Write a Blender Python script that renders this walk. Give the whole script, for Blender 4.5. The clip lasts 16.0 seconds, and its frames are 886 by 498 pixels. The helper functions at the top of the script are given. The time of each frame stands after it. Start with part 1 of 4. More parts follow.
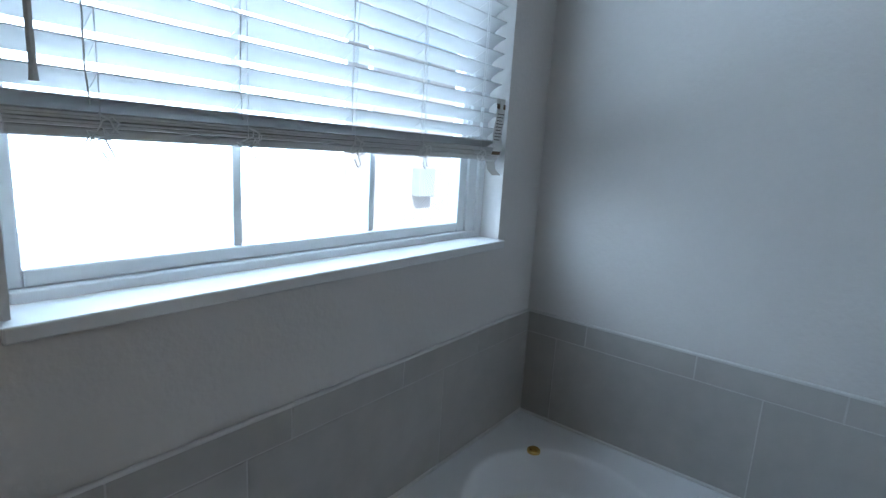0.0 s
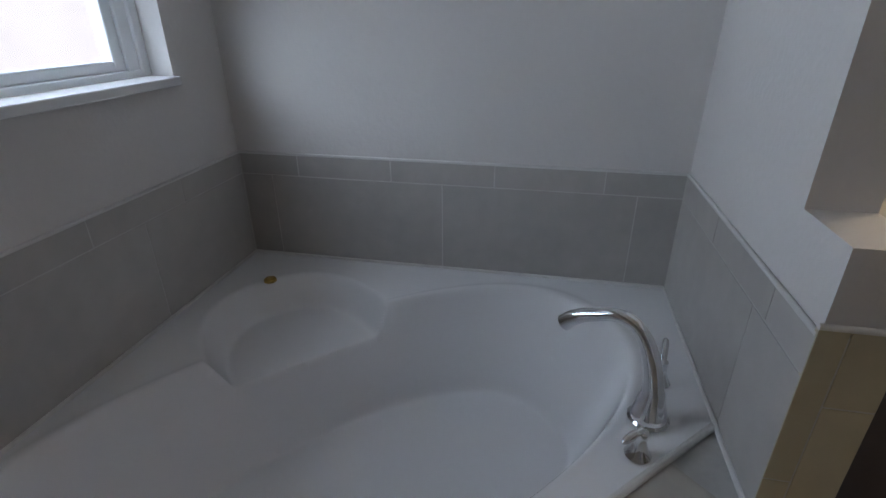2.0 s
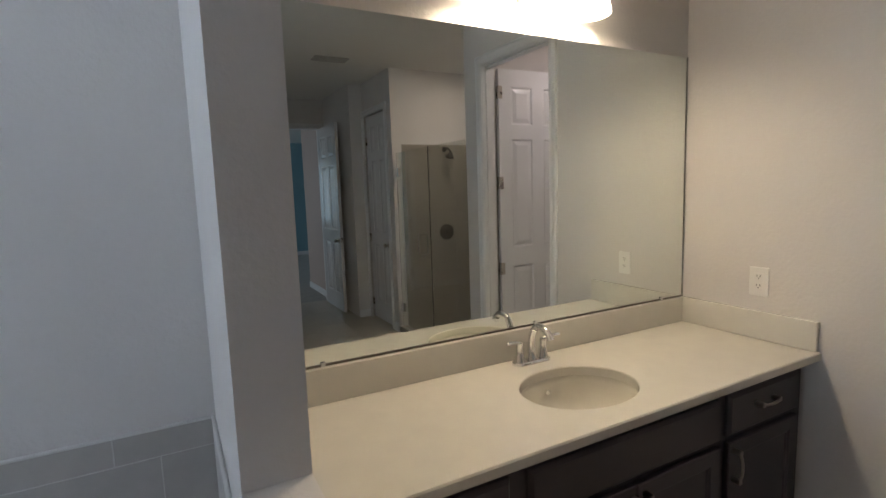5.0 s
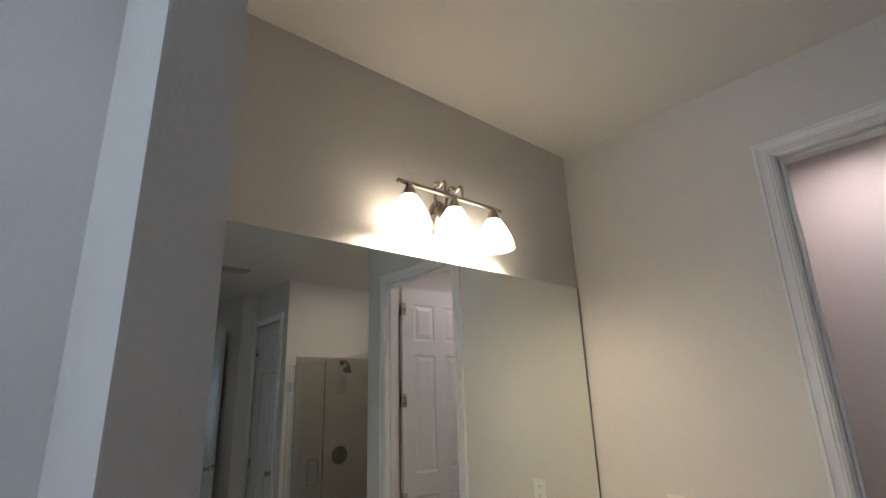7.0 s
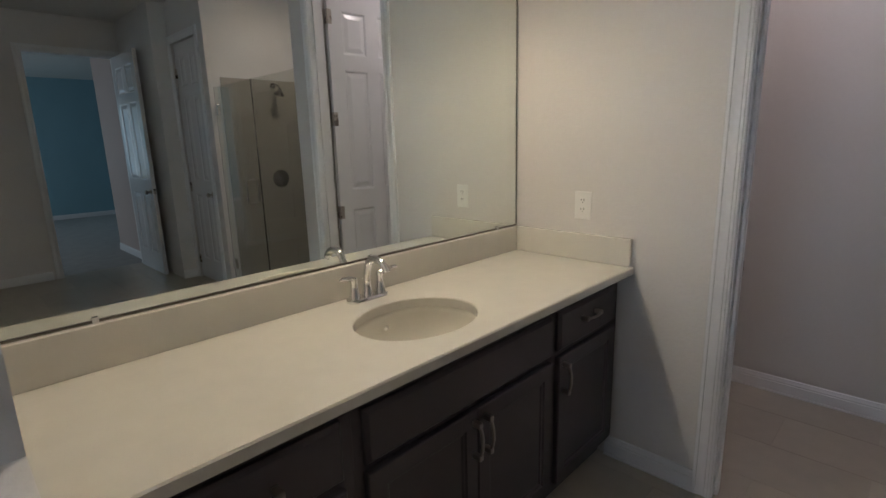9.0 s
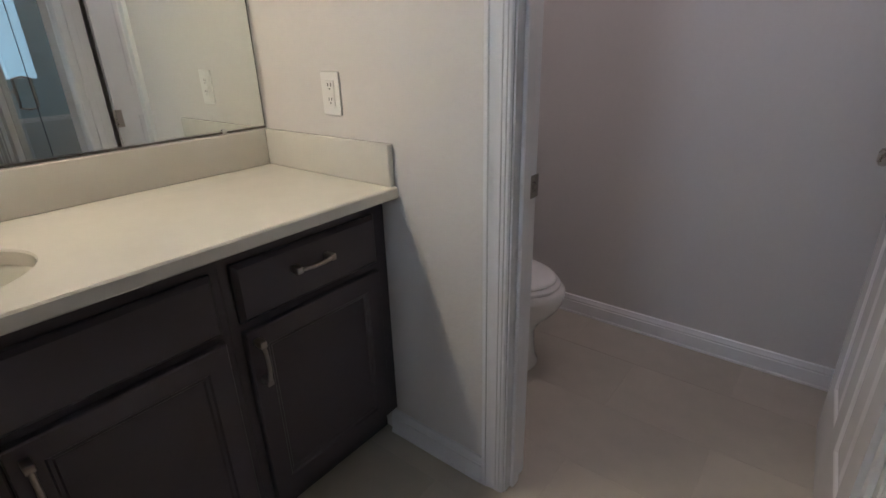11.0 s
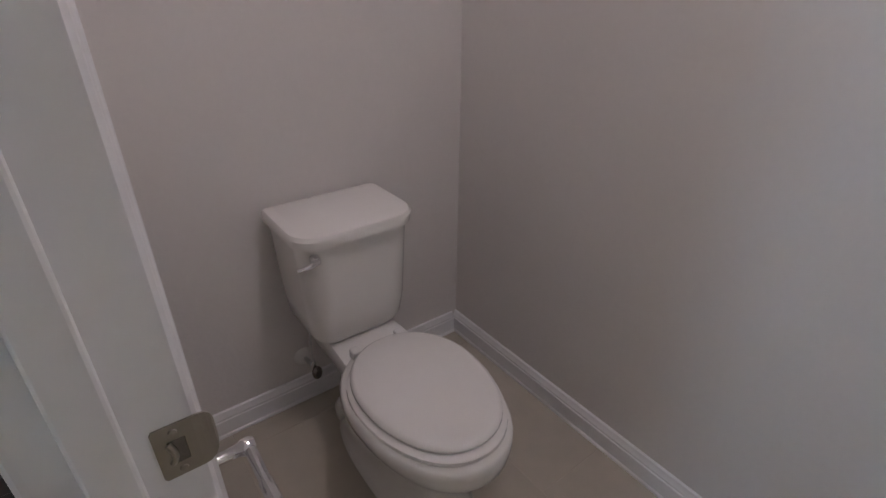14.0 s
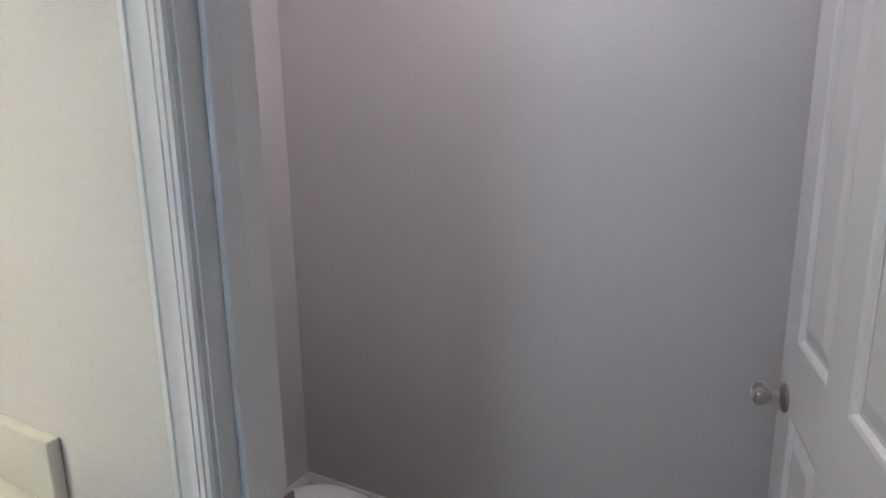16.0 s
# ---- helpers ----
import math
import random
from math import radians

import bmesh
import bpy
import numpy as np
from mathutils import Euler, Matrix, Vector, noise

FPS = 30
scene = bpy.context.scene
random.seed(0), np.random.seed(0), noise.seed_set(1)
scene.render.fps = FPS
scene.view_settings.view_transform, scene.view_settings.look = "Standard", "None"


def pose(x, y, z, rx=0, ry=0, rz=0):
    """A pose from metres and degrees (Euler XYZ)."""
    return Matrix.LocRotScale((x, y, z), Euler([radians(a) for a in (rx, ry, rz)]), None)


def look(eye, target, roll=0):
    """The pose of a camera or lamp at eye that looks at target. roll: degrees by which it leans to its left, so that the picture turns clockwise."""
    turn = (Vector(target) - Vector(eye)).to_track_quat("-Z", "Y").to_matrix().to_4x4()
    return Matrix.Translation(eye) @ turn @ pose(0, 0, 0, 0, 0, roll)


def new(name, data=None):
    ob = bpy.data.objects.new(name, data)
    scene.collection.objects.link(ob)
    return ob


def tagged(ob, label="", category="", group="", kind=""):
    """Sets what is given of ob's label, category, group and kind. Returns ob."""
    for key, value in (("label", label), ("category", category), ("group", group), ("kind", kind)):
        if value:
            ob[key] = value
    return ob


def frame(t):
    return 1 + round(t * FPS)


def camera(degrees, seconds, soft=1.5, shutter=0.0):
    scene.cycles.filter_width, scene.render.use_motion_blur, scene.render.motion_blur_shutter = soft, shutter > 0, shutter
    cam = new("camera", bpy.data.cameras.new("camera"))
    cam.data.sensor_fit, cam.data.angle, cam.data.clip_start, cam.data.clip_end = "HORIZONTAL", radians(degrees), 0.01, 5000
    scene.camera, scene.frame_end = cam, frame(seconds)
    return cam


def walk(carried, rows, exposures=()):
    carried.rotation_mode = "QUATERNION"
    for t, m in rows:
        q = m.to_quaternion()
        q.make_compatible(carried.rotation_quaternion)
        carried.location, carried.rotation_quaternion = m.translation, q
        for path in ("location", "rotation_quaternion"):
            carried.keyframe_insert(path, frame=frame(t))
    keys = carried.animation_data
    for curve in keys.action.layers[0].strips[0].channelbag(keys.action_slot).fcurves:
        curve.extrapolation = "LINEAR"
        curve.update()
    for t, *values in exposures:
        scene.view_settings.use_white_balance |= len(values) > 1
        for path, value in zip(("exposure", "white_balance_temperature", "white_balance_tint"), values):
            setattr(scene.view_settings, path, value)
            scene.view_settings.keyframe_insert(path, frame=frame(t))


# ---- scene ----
cam = camera(83.2, 16.0)
PATH = [
    (0, (-0.009, -0.084, 1.406), (-1.233, 1.454, 1.037), 3.4),
    (0.5, (0.013, -0.075, 1.373), (-1.163, 1.493, 0.973), 3.0),
    (1, (0.062, -0.069, 1.324), (-0.925, 1.557, 0.707), 2.4),
    (1.5, (0.101, -0.092, 1.289), (-0.554, 1.623, 0.495), 1.6),
    (2, (0.225, -0.089, 1.318), (-0.145, 1.681, 0.464), -0.3),
    (2.5, (0.302, -0.104, 1.328), (0.275, 1.72, 0.508), -1.0),
    (3, (0.378, -0.111, 1.338), (0.651, 1.72, 0.58), -1.3),
    (3.5, (0.478, -0.089, 1.341), (0.963, 1.723, 0.646), -1.6),
    (4, (0.546, -0.059, 1.363), (1.245, 1.72, 0.773), -2.6),
    (4.5, (0.588, -0.027, 1.407), (1.424, 1.74, 0.985), -1.9),
    (5, (0.594, 0.007, 1.475), (1.534, 1.757, 1.239), -1.9),
    (5.2, (0.584, 0.038, 1.493), (1.57, 1.771, 1.34), -2.0),
    (7.3, (0.554, 0.103, 1.515), (1.851, 1.506, 2.106), -2.5),
    (7.5, (0.568, 0.107, 1.503), (1.912, 1.503, 2.0), -2.6),
    (8, (0.596, 0.123, 1.445), (2.002, 1.538, 1.589), -2.5),
    (8.5, (0.625, 0.137, 1.381), (2.034, 1.546, 1.215), -2.4),
    (8.7, (0.658, 0.126, 1.372), (2.048, 1.532, 1.074), -2.4),
    (10.8, (1.568, 0.018, 1.198), (2.998, 1.21, 0.466), -1.2),
    (11, (1.678, 0.003, 1.191), (3.118, 1.167, 0.433), -1.6),
    (11.5, (1.988, -0.015, 1.172), (3.416, 1.107, 0.334), -1.5),
    (12, (2.273, 0.039, 1.159), (3.625, 1.157, 0.198), -1.6),
    (12.5, (2.497, 0.105, 1.133), (3.749, 1.23, 0.054), -1.5),
    (13, (2.649, 0.151, 1.131), (3.762, 1.364, -0.005), -0.6),
    (13.5, (2.692, 0.191, 1.158), (3.723, 1.515, 0.07), -0.2),
    (14, (2.693, 0.201, 1.211), (3.749, 1.606, 0.256), 0.4),
    (14.5, (2.655, 0.212, 1.282), (3.78, 1.682, 0.526), 0.4),
    (15, (2.538, 0.199, 1.365), (3.911, 1.558, 0.851), -0.1),
    (15.5, (2.409, 0.153, 1.382), (4.049, 1.236, 1.01), -0.8),
    (16, (2.233, 0.058, 1.369), (3.994, 0.941, 1.023), -0.8),
]
EXPOSURES = [(0.0, 0.34, 5700, 12), (1.5, 0.10, 6250, 19), (2.5, 0.03, 6500, 23), (3.5, 0.12, 6550, 21), (5.0, 0.26, 6500, 21), (8.5, 0.14, 6200, 19), (11.0, 0.44, 5950, 20), (13.0, 0.88, 5950, 18), (14.0, 1.00, 5950, 17), (15.0, 1.10, 5850, 14), (16.0, 0.86, 5600, 13)]
walk(cam, [(t, look(eye, target, roll)) for t, eye, target, roll in PATH], EXPOSURES)
# ---- light ----
world = bpy.data.worlds.new("daylight")
scene.world = world
world.use_nodes = True
SUN_UP, SUN_TURN = radians(48), radians(120)
sky = world.node_tree.nodes.new("ShaderNodeTexSky")
sky.sky_type, sky.sun_disc, sky.sun_elevation, sky.sun_rotation = "NISHITA", False, SUN_UP, SUN_TURN
world.node_tree.links.new(sky.outputs[0], world.node_tree.nodes["Background"].inputs[0])
world.node_tree.nodes["Background"].inputs[1].default_value = 0.15
sun_data = bpy.data.lights.new("sun", "SUN")
sun_data.energy, sun_data.angle, sun_data.color = 4.0, radians(0.5), (1.0, 0.95, 0.88)
sun = new("sun", sun_data)
sun_dir = Vector((math.sin(SUN_TURN) * math.cos(SUN_UP), math.cos(SUN_TURN) * math.cos(SUN_UP), math.sin(SUN_UP)))
sun.matrix_world = look((0, 0, 12), Vector((0, 0, 12)) - sun_dir)


def area(name, eye, target, w, h, power, color):
    d = bpy.data.lights.new(name, "AREA")
    d.shape, d.size, d.size_y, d.energy, d.color = "RECTANGLE", w, h, power, color
    ob = new(name, d)
    ob.matrix_world = look(eye, target)
    return ob


def bulb(name, place, power, radius, color):
    d = bpy.data.lights.new(name, "POINT")
    d.energy, d.shadow_soft_size, d.color = power, radius, color
    ob = new(name, d)
    ob.location = place
    return ob


# sky light standing outside the bathroom window, and daylight for the bedroom
WINDOW_POWER, BEDROOM_POWER, FAR_POWER, BULB_POWER, WC_POWER, CAN_POWER = 116.0, 30.0, 1.8, 5.8, 4.0, 4.4
area("window_light", (-1.30, -0.60, 1.93), (0.6, -0.60, 1.90), 3.20, 1.46, WINDOW_POWER, (0.70, 0.88, 1.0))
# added unseen fill for the bedroom's daylight; the west wall has no opening
area("bedroom_daylight_fill", (-1.9, -7.2, 1.4), (2.0, -6.6, 1.0), 1.8, 1.4, BEDROOM_POWER, (0.84, 0.93, 1.0))
# sky light for the bedroom's far window, met only in reflections
area("bedroom_far_window_light", (0.76, -9.46, 1.5), (0.76, 0.0, 1.5), 0.5, 1.4, FAR_POWER, (0.50, 0.82, 1.0))

# ---- materials ----
def mat(name, color, rough=0.5, metal=0.0, vary=0.06, scale=3.0, bump=0.0, bump_scale=200.0, fine=60.0, coat=0.0, island=False, random_tone=0.0, spec=0.5):
    m = bpy.data.materials.new(name)
    m.use_nodes = True
    nt = m.node_tree
    p = nt.nodes["Principled BSDF"]
    p.inputs["Roughness"].default_value, p.inputs["Metallic"].default_value = rough, metal
    p.inputs["Coat Weight"].default_value, p.inputs["Specular IOR Level"].default_value = coat, spec
    tc = nt.nodes.new("ShaderNodeTexCoord")
    big, small = nt.nodes.new("ShaderNodeTexNoise"), nt.nodes.new("ShaderNodeTexNoise")
    big.inputs["Scale"].default_value, big.inputs["Detail"].default_value = scale, 5
    small.inputs["Scale"].default_value, small.inputs["Detail"].default_value = fine, 3
    for n in (big, small):
        nt.links.new(tc.outputs["Object"], n.inputs["Vector"])
    add = nt.nodes.new("ShaderNodeMath")
    add.operation = "ADD"
    nt.links.new(big.outputs["Fac"], add.inputs[0])
    half = nt.nodes.new("ShaderNodeMath")
    half.operation = "MULTIPLY"
    half.inputs[1].default_value = 0.4
    nt.links.new(small.outputs["Fac"], half.inputs[0])
    nt.links.new(half.outputs[0], add.inputs[1])
    rng = nt.nodes.new("ShaderNodeMapRange")
    rng.inputs["From Min"].default_value, rng.inputs["From Max"].default_value = 0.4, 1.0
    rng.inputs["To Min"].default_value, rng.inputs["To Max"].default_value = 1 - vary, 1 + vary
    nt.links.new(add.outputs[0], rng.inputs["Value"])
    last = rng.outputs[0]
    if random_tone:
        info = nt.nodes.new("ShaderNodeObjectInfo")
        r2 = nt.nodes.new("ShaderNodeMapRange")
        r2.inputs["To Min"].default_value, r2.inputs["To Max"].default_value = 1 - random_tone, 1 + random_tone
        nt.links.new(info.outputs["Random"], r2.inputs["Value"])
        mul = nt.nodes.new("ShaderNodeMath")
        mul.operation = "MULTIPLY"
        nt.links.new(last, mul.inputs[0])
        nt.links.new(r2.outputs[0], mul.inputs[1])
        last = mul.outputs[0]
    sc = nt.nodes.new("ShaderNodeVectorMath")
    sc.operation = "SCALE"
    sc.inputs[0].default_value = color
    nt.links.new(last, sc.inputs["Scale"])
    nt.links.new(sc.outputs[0], p.inputs["Base Color"])
    rr = nt.nodes.new("ShaderNodeMapRange")
    rr.inputs["To Min"].default_value, rr.inputs["To Max"].default_value = max(0.0, rough - 0.05), min(1.0, rough + 0.05)
    if rough > 0.12:
        nt.links.new(big.outputs["Fac"], rr.inputs["Value"])
        nt.links.new(rr.outputs[0], p.inputs["Roughness"])
    if bump:
        bn, bt = nt.nodes.new("ShaderNodeBump"), nt.nodes.new("ShaderNodeTexNoise")
        bt.inputs["Scale"].default_value, bt.inputs["Detail"].default_value = bump_scale, 2
        nt.links.new(tc.outputs["Object"], bt.inputs["Vector"])
        nt.links.new(bt.outputs["Fac"], bn.inputs["Height"])
        bn.inputs["Strength"].default_value, bn.inputs["Distance"].default_value = bump, 0.002
        nt.links.new(bn.outputs[0], p.inputs["Normal"])
    return m


def glow(name, color, strength):
    m = bpy.data.materials.new(name)
    m.use_nodes = True
    p = m.node_tree.nodes["Principled BSDF"]
    p.inputs["Base Color"].default_value = (0.85, 0.83, 0.78, 1)
    p.inputs["Emission Color"].default_value, p.inputs["Emission Strength"].default_value = (*color, 1), strength
    return m


def glass(name, color, rough=0.0):
    m = bpy.data.materials.new(name)
    m.use_nodes = True
    p = m.node_tree.nodes["Principled BSDF"]
    p.inputs["Base Color"].default_value = (*color, 1)
    p.inputs["Transmission Weight"].default_value, p.inputs["Roughness"].default_value, p.inputs["IOR"].default_value = 1.0, rough, 1.45
    return m


PAINT = mat("grey_wall_paint", (0.69, 0.665, 0.645), 0.62, vary=0.03, scale=1.3, bump=0.6, bump_scale=75, spec=0.15)
PAINT_SMOOTH = mat("grey_wall_paint_smooth", (0.69, 0.665, 0.645), 0.62, vary=0.03, scale=1.3, bump=0.28, bump_scale=75, spec=0.15)
CEIL = mat("ceiling_paint", (0.75, 0.73, 0.69), 0.8, vary=0.03, scale=1.5, bump=0.35, bump_scale=90, spec=0.2)
TRIM = mat("white_trim_paint", (0.78, 0.78, 0.79), 0.32, vary=0.025, scale=4, bump=0.05, bump_scale=60)
DOORPAINT = mat("white_door_enamel", (0.78, 0.78, 0.79), 0.17, vary=0.025, scale=4, bump=0.04, bump_scale=60)
SILL = mat("white_sill_stone", (0.80, 0.80, 0.80), 0.25, vary=0.03, scale=6)
VINYL = mat("white_vinyl", (0.82, 0.84, 0.85), 0.35, vary=0.02)
BLIND = mat("white_faux_wood", (0.63, 0.63, 0.63), 0.4, vary=0.04, scale=8, bump=0.08, bump_scale=50)
BLIND.node_tree.nodes["Principled BSDF"].inputs["Subsurface Weight"].default_value = 0.35
BLIND.node_tree.nodes["Principled BSDF"].inputs["Subsurface Radius"].default_value = (1.0, 1.0, 1.0)
BLIND.node_tree.nodes["Principled BSDF"].inputs["Subsurface Scale"].default_value = 0.006
CORD = mat("white_cord", (0.75, 0.75, 0.74), 0.8, vary=0.05)
TAGP = mat("white_label_paper", (0.78, 0.78, 0.76), 0.7, vary=0.03)
INK = mat("dark_label_ink", (0.05, 0.045, 0.04), 0.7, vary=0.05)
BROWNINK = mat("brown_label_band", (0.12, 0.07, 0.03), 0.6, vary=0.05)
TILE = mat("grey_porcelain_tile", (0.43, 0.41, 0.385), 0.33, vary=0.14, scale=2.4, bump=0.06, bump_scale=30, fine=18, random_tone=0.05)
DECKTILE = mat("beige_porcelain_tile", (0.46, 0.43, 0.38), 0.3, vary=0.13, scale=2.4, bump=0.06, bump_scale=30, fine=18, random_tone=0.05)
GROUT = mat("pale_grout", (0.56, 0.55, 0.53), 0.85, vary=0.08, scale=20)
FGROUT = mat("floor_grout", (0.46, 0.425, 0.36), 0.85, vary=0.08, scale=20)
FTILE = mat("beige_floor_tile", (0.45, 0.412, 0.345), 0.30, vary=0.12, scale=2.0, bump=0.05, bump_scale=25, fine=14, random_tone=0.04)
SHOWERTILE = mat("tan_shower_tile", (0.36, 0.33, 0.285), 0.35, vary=0.10, scale=2, random_tone=0.05)
ACRYLIC = mat("white_acrylic", (0.80, 0.80, 0.81), 0.09, vary=0.012, scale=2, coat=0.3)
CHINA = mat("white_vitreous_china", (0.76, 0.745, 0.72), 0.1, vary=0.012, scale=3, coat=0.3)
SEATPL = mat("white_plastic_seat", (0.75, 0.735, 0.715), 0.22, vary=0.012, scale=3)
QUARTZ = mat("cream_quartz", (0.72, 0.695, 0.63), 0.06, vary=0.03, scale=14, fine=220, coat=0.2)
BISCUIT = mat("biscuit_china", (0.74, 0.71, 0.63), 0.06, vary=0.012, scale=3, coat=0.3)
CAB = mat("charcoal_cabinet_paint", (0.062, 0.053, 0.063), 0.38, vary=0.10, scale=5, bump=0.06, bump_scale=60)
CABIN = mat("cabinet_shadow_gap", (0.012, 0.011, 0.011), 0.7, vary=0.1)
CHROME = mat("polished_chrome", (0.80, 0.81, 0.83), 0.06, 1.0, vary=0.01)
NICKEL = mat("brushed_nickel", (0.46, 0.42, 0.37), 0.28, 1.0, vary=0.06, scale=12, bump=0.05, bump_scale=300)
PULLM = mat("satin_bronze_nickel", (0.38, 0.345, 0.31), 0.33, 1.0, vary=0.06, scale=20)
BRASS = mat("gold_brass", (0.72, 0.50, 0.16), 0.22, 1.0, vary=0.05)
STEEL = mat("satin_strike_steel", (0.31, 0.285, 0.25), 0.32, 1.0, vary=0.06, scale=30)
DARK = mat("dark_hole", (0.01, 0.01, 0.01), 0.9, vary=0.05)
PLATE = mat("white_wall_plate", (0.80, 0.79, 0.77), 0.3, vary=0.01)
RUBBER = mat("white_caulk", (0.66, 0.65, 0.63), 0.5, vary=0.04, scale=20)
BRAID = mat("braided_hose", (0.55, 0.55, 0.54), 0.4, vary=0.1, scale=60)
PINK = mat("bedroom_paint", (0.54, 0.44, 0.40), 0.6, vary=0.03, bump=0.15, bump_scale=120)
BLUE = mat("bedroom_back_paint", (0.25, 0.43, 0.50), 0.6, vary=0.03, bump=0.15, bump_scale=120)
CARPET = mat("grey_carpet", (0.42, 0.42, 0.41), 0.95, vary=0.12, scale=8, bump=0.6, bump_scale=400)
STUCCO = mat("white_stucco", (0.75, 0.74, 0.72), 0.9, vary=0.06, scale=1.5, bump=0.5, bump_scale=60)
ROOFM = mat("grey_shingle", (0.16, 0.155, 0.15), 0.9, vary=0.2, scale=8)
GRASS = mat("pale_gravel", (0.36, 0.36, 0.34), 0.95, vary=0.3, scale=2, bump=0.8, bump_scale=60)
GREYBOX = mat("grey_meter_box", (0.60, 0.66, 0.68), 0.5, vary=0.05)
VENTM = mat("grey_vent_enamel", (0.42, 0.40, 0.36), 0.5, vary=0.04)
DARKNICKEL = mat("dark_satin_nickel", (0.20, 0.185, 0.17), 0.25, 1.0, vary=0.06)
KNEETILE = mat("tan_porcelain_tile", (0.51, 0.455, 0.315), 0.3, vary=0.13, scale=2.4, bump=0.06, bump_scale=30, fine=18, random_tone=0.05)
MIRROR = mat("mirror_silver", (0.85, 0.895, 0.86), 0.0, 1.0, vary=0.0)
CLEAR = glass("window_glass", (0.97, 1.0, 0.99))
SHOWERGLASS = glass("shower_glass", (0.93, 0.95, 0.92))
SHADE = glow("lit_opal_glass", (1.0, 0.88, 0.63), 5.0)

# ---- helpers for meshes ----
ORG = {}


def thing(name, place, label, category, group="", kind="", turn=None):
    ob = new(name)
    ob.empty_display_size = 0.1
    ob.matrix_world = turn if turn else Matrix.Translation(place)
    ORG[ob] = Vector((0, 0, 0)) if turn else Vector(place)
    return tagged(ob, label, category, group, kind)


def mesh_of(bm, name, material, smooth=None):
    me = bpy.data.meshes.new(name)
    bmesh.ops.recalc_face_normals(bm, faces=bm.faces)
    if smooth is not None:
        for f in bm.faces:
            f.smooth = True
        for e in bm.edges:
            e.smooth = len(e.link_faces) == 2 and e.calc_face_angle(0) < radians(smooth)
    bm.to_mesh(me)
    bm.free()
    me.materials.append(material)
    return me


def part(name, bm, material, parent, label="", smooth=None, kind=""):
    """One mesh under a thing or a part; bm is in the world's metres (or in the thing's own where it was turned)."""
    bmesh.ops.translate(bm, verts=bm.verts, vec=-ORG[parent])
    ob = new(name, mesh_of(bm, name, material, smooth))
    ob.parent = parent
    ORG[ob] = ORG[parent]
    return tagged(ob, label, kind=kind)


def solid(name, bm, material, label="", category="", kind="", group="", smooth=None):
    ob = new(name, mesh_of(bm, name, material, smooth))
    ORG[ob] = Vector((0, 0, 0))
    return tagged(ob, label, category, group, kind)


def box(bm, x0, x1, y0, y1, z0, z1, bevel=0.0, seg=2):
    g = bmesh.ops.create_cube(bm, size=1)["verts"]
    for v in g:
        v.co = Vector((x0 + (v.co.x + 0.5) * (x1 - x0), y0 + (v.co.y + 0.5) * (y1 - y0), z0 + (v.co.z + 0.5) * (z1 - z0)))
    if bevel:
        es = list({e for v in g for e in v.link_edges})
        bmesh.ops.bevel(bm, geom=es, offset=bevel, segments=seg, profile=0.5, affect="EDGES")
    return bm


def B(*a, **k):
    return box(bmesh.new(), *a, **k)


def lathe(bm, prof, centre, seg=32, axis="z", sx=1.0, sy=1.0, m=None):
    """Turns a profile of (radius, height) about an axis through centre."""
    rings = []
    for r, h in prof:
        ring = []
        for i in range(seg):
            a = 2 * math.pi * i / seg
            p = Vector((r * math.cos(a) * sx, r * math.sin(a) * sy, h))
            if axis == "x":
                p = Vector((p.z, p.x, p.y))
            elif axis == "y":
                p = Vector((p.x, p.z, p.y))
            if m is not None:
                p = m @ p
            ring.append(bm.verts.new(p + Vector(centre)))
        rings.append(ring)
    for a, b in zip(rings, rings[1:]):
        for i in range(seg):
            bm.faces.new((a[i], a[(i + 1) % seg], b[(i + 1) % seg], b[i]))
    for ring in (rings[0], rings[-1]):
        bm.faces.new(ring)
    return bm


def tube(bm, pts, radii, seg=14, flat=1.0):
    """A round tube along points; radii one or one for each point."""
    pts = [Vector(p) for p in pts]
    if not isinstance(radii, (list, tuple)):
        radii = [radii] * len(pts)
    rings, up = [], None
    for i, p in enumerate(pts):
        d = (pts[min(i + 1, len(pts) - 1)] - pts[max(i - 1, 0)]).normalized()
        if up is None:
            up = d.orthogonal().normalized()
        up = (up - d * up.dot(d)).normalized()
        side = d.cross(up)
        rings.append([bm.verts.new(p + radii[i] * (math.cos(2 * math.pi * k / seg) * up * flat + math.sin(2 * math.pi * k / seg) * side)) for k in range(seg)])
    for a, b in zip(rings, rings[1:]):
        for k in range(seg):
            bm.faces.new((a[k], a[(k + 1) % seg], b[(k + 1) % seg], b[k]))
    bm.faces.new(rings[0])
    bm.faces.new(rings[-1])
    return bm


def arc(a, b, c, n=12):
    """A curve from a to c that is drawn towards b."""
    a, b, c = Vector(a), Vector(b), Vector(c)
    return [(1 - t) ** 2 * a + 2 * t * (1 - t) * b + t * t * c for t in (i / n for i in range(n + 1))]


def sweep(bm, outline, path_a, path_b, out, up):
    """A straight moulding from a to b; outline of (out, up) pairs."""
    a, b, out, up = Vector(path_a), Vector(path_b), Vector(out), Vector(up)
    r0 = [bm.verts.new(a + out * o + up * u) for o, u in outline]
    r1 = [bm.verts.new(b + out * o + up * u) for o, u in outline]
    n = len(outline)
    for i in range(n):
        bm.faces.new((r0[i], r0[(i + 1) % n], r1[(i + 1) % n], r1[i]))
    bm.faces.new(r0)
    bm.faces.new(r1)
    return bm


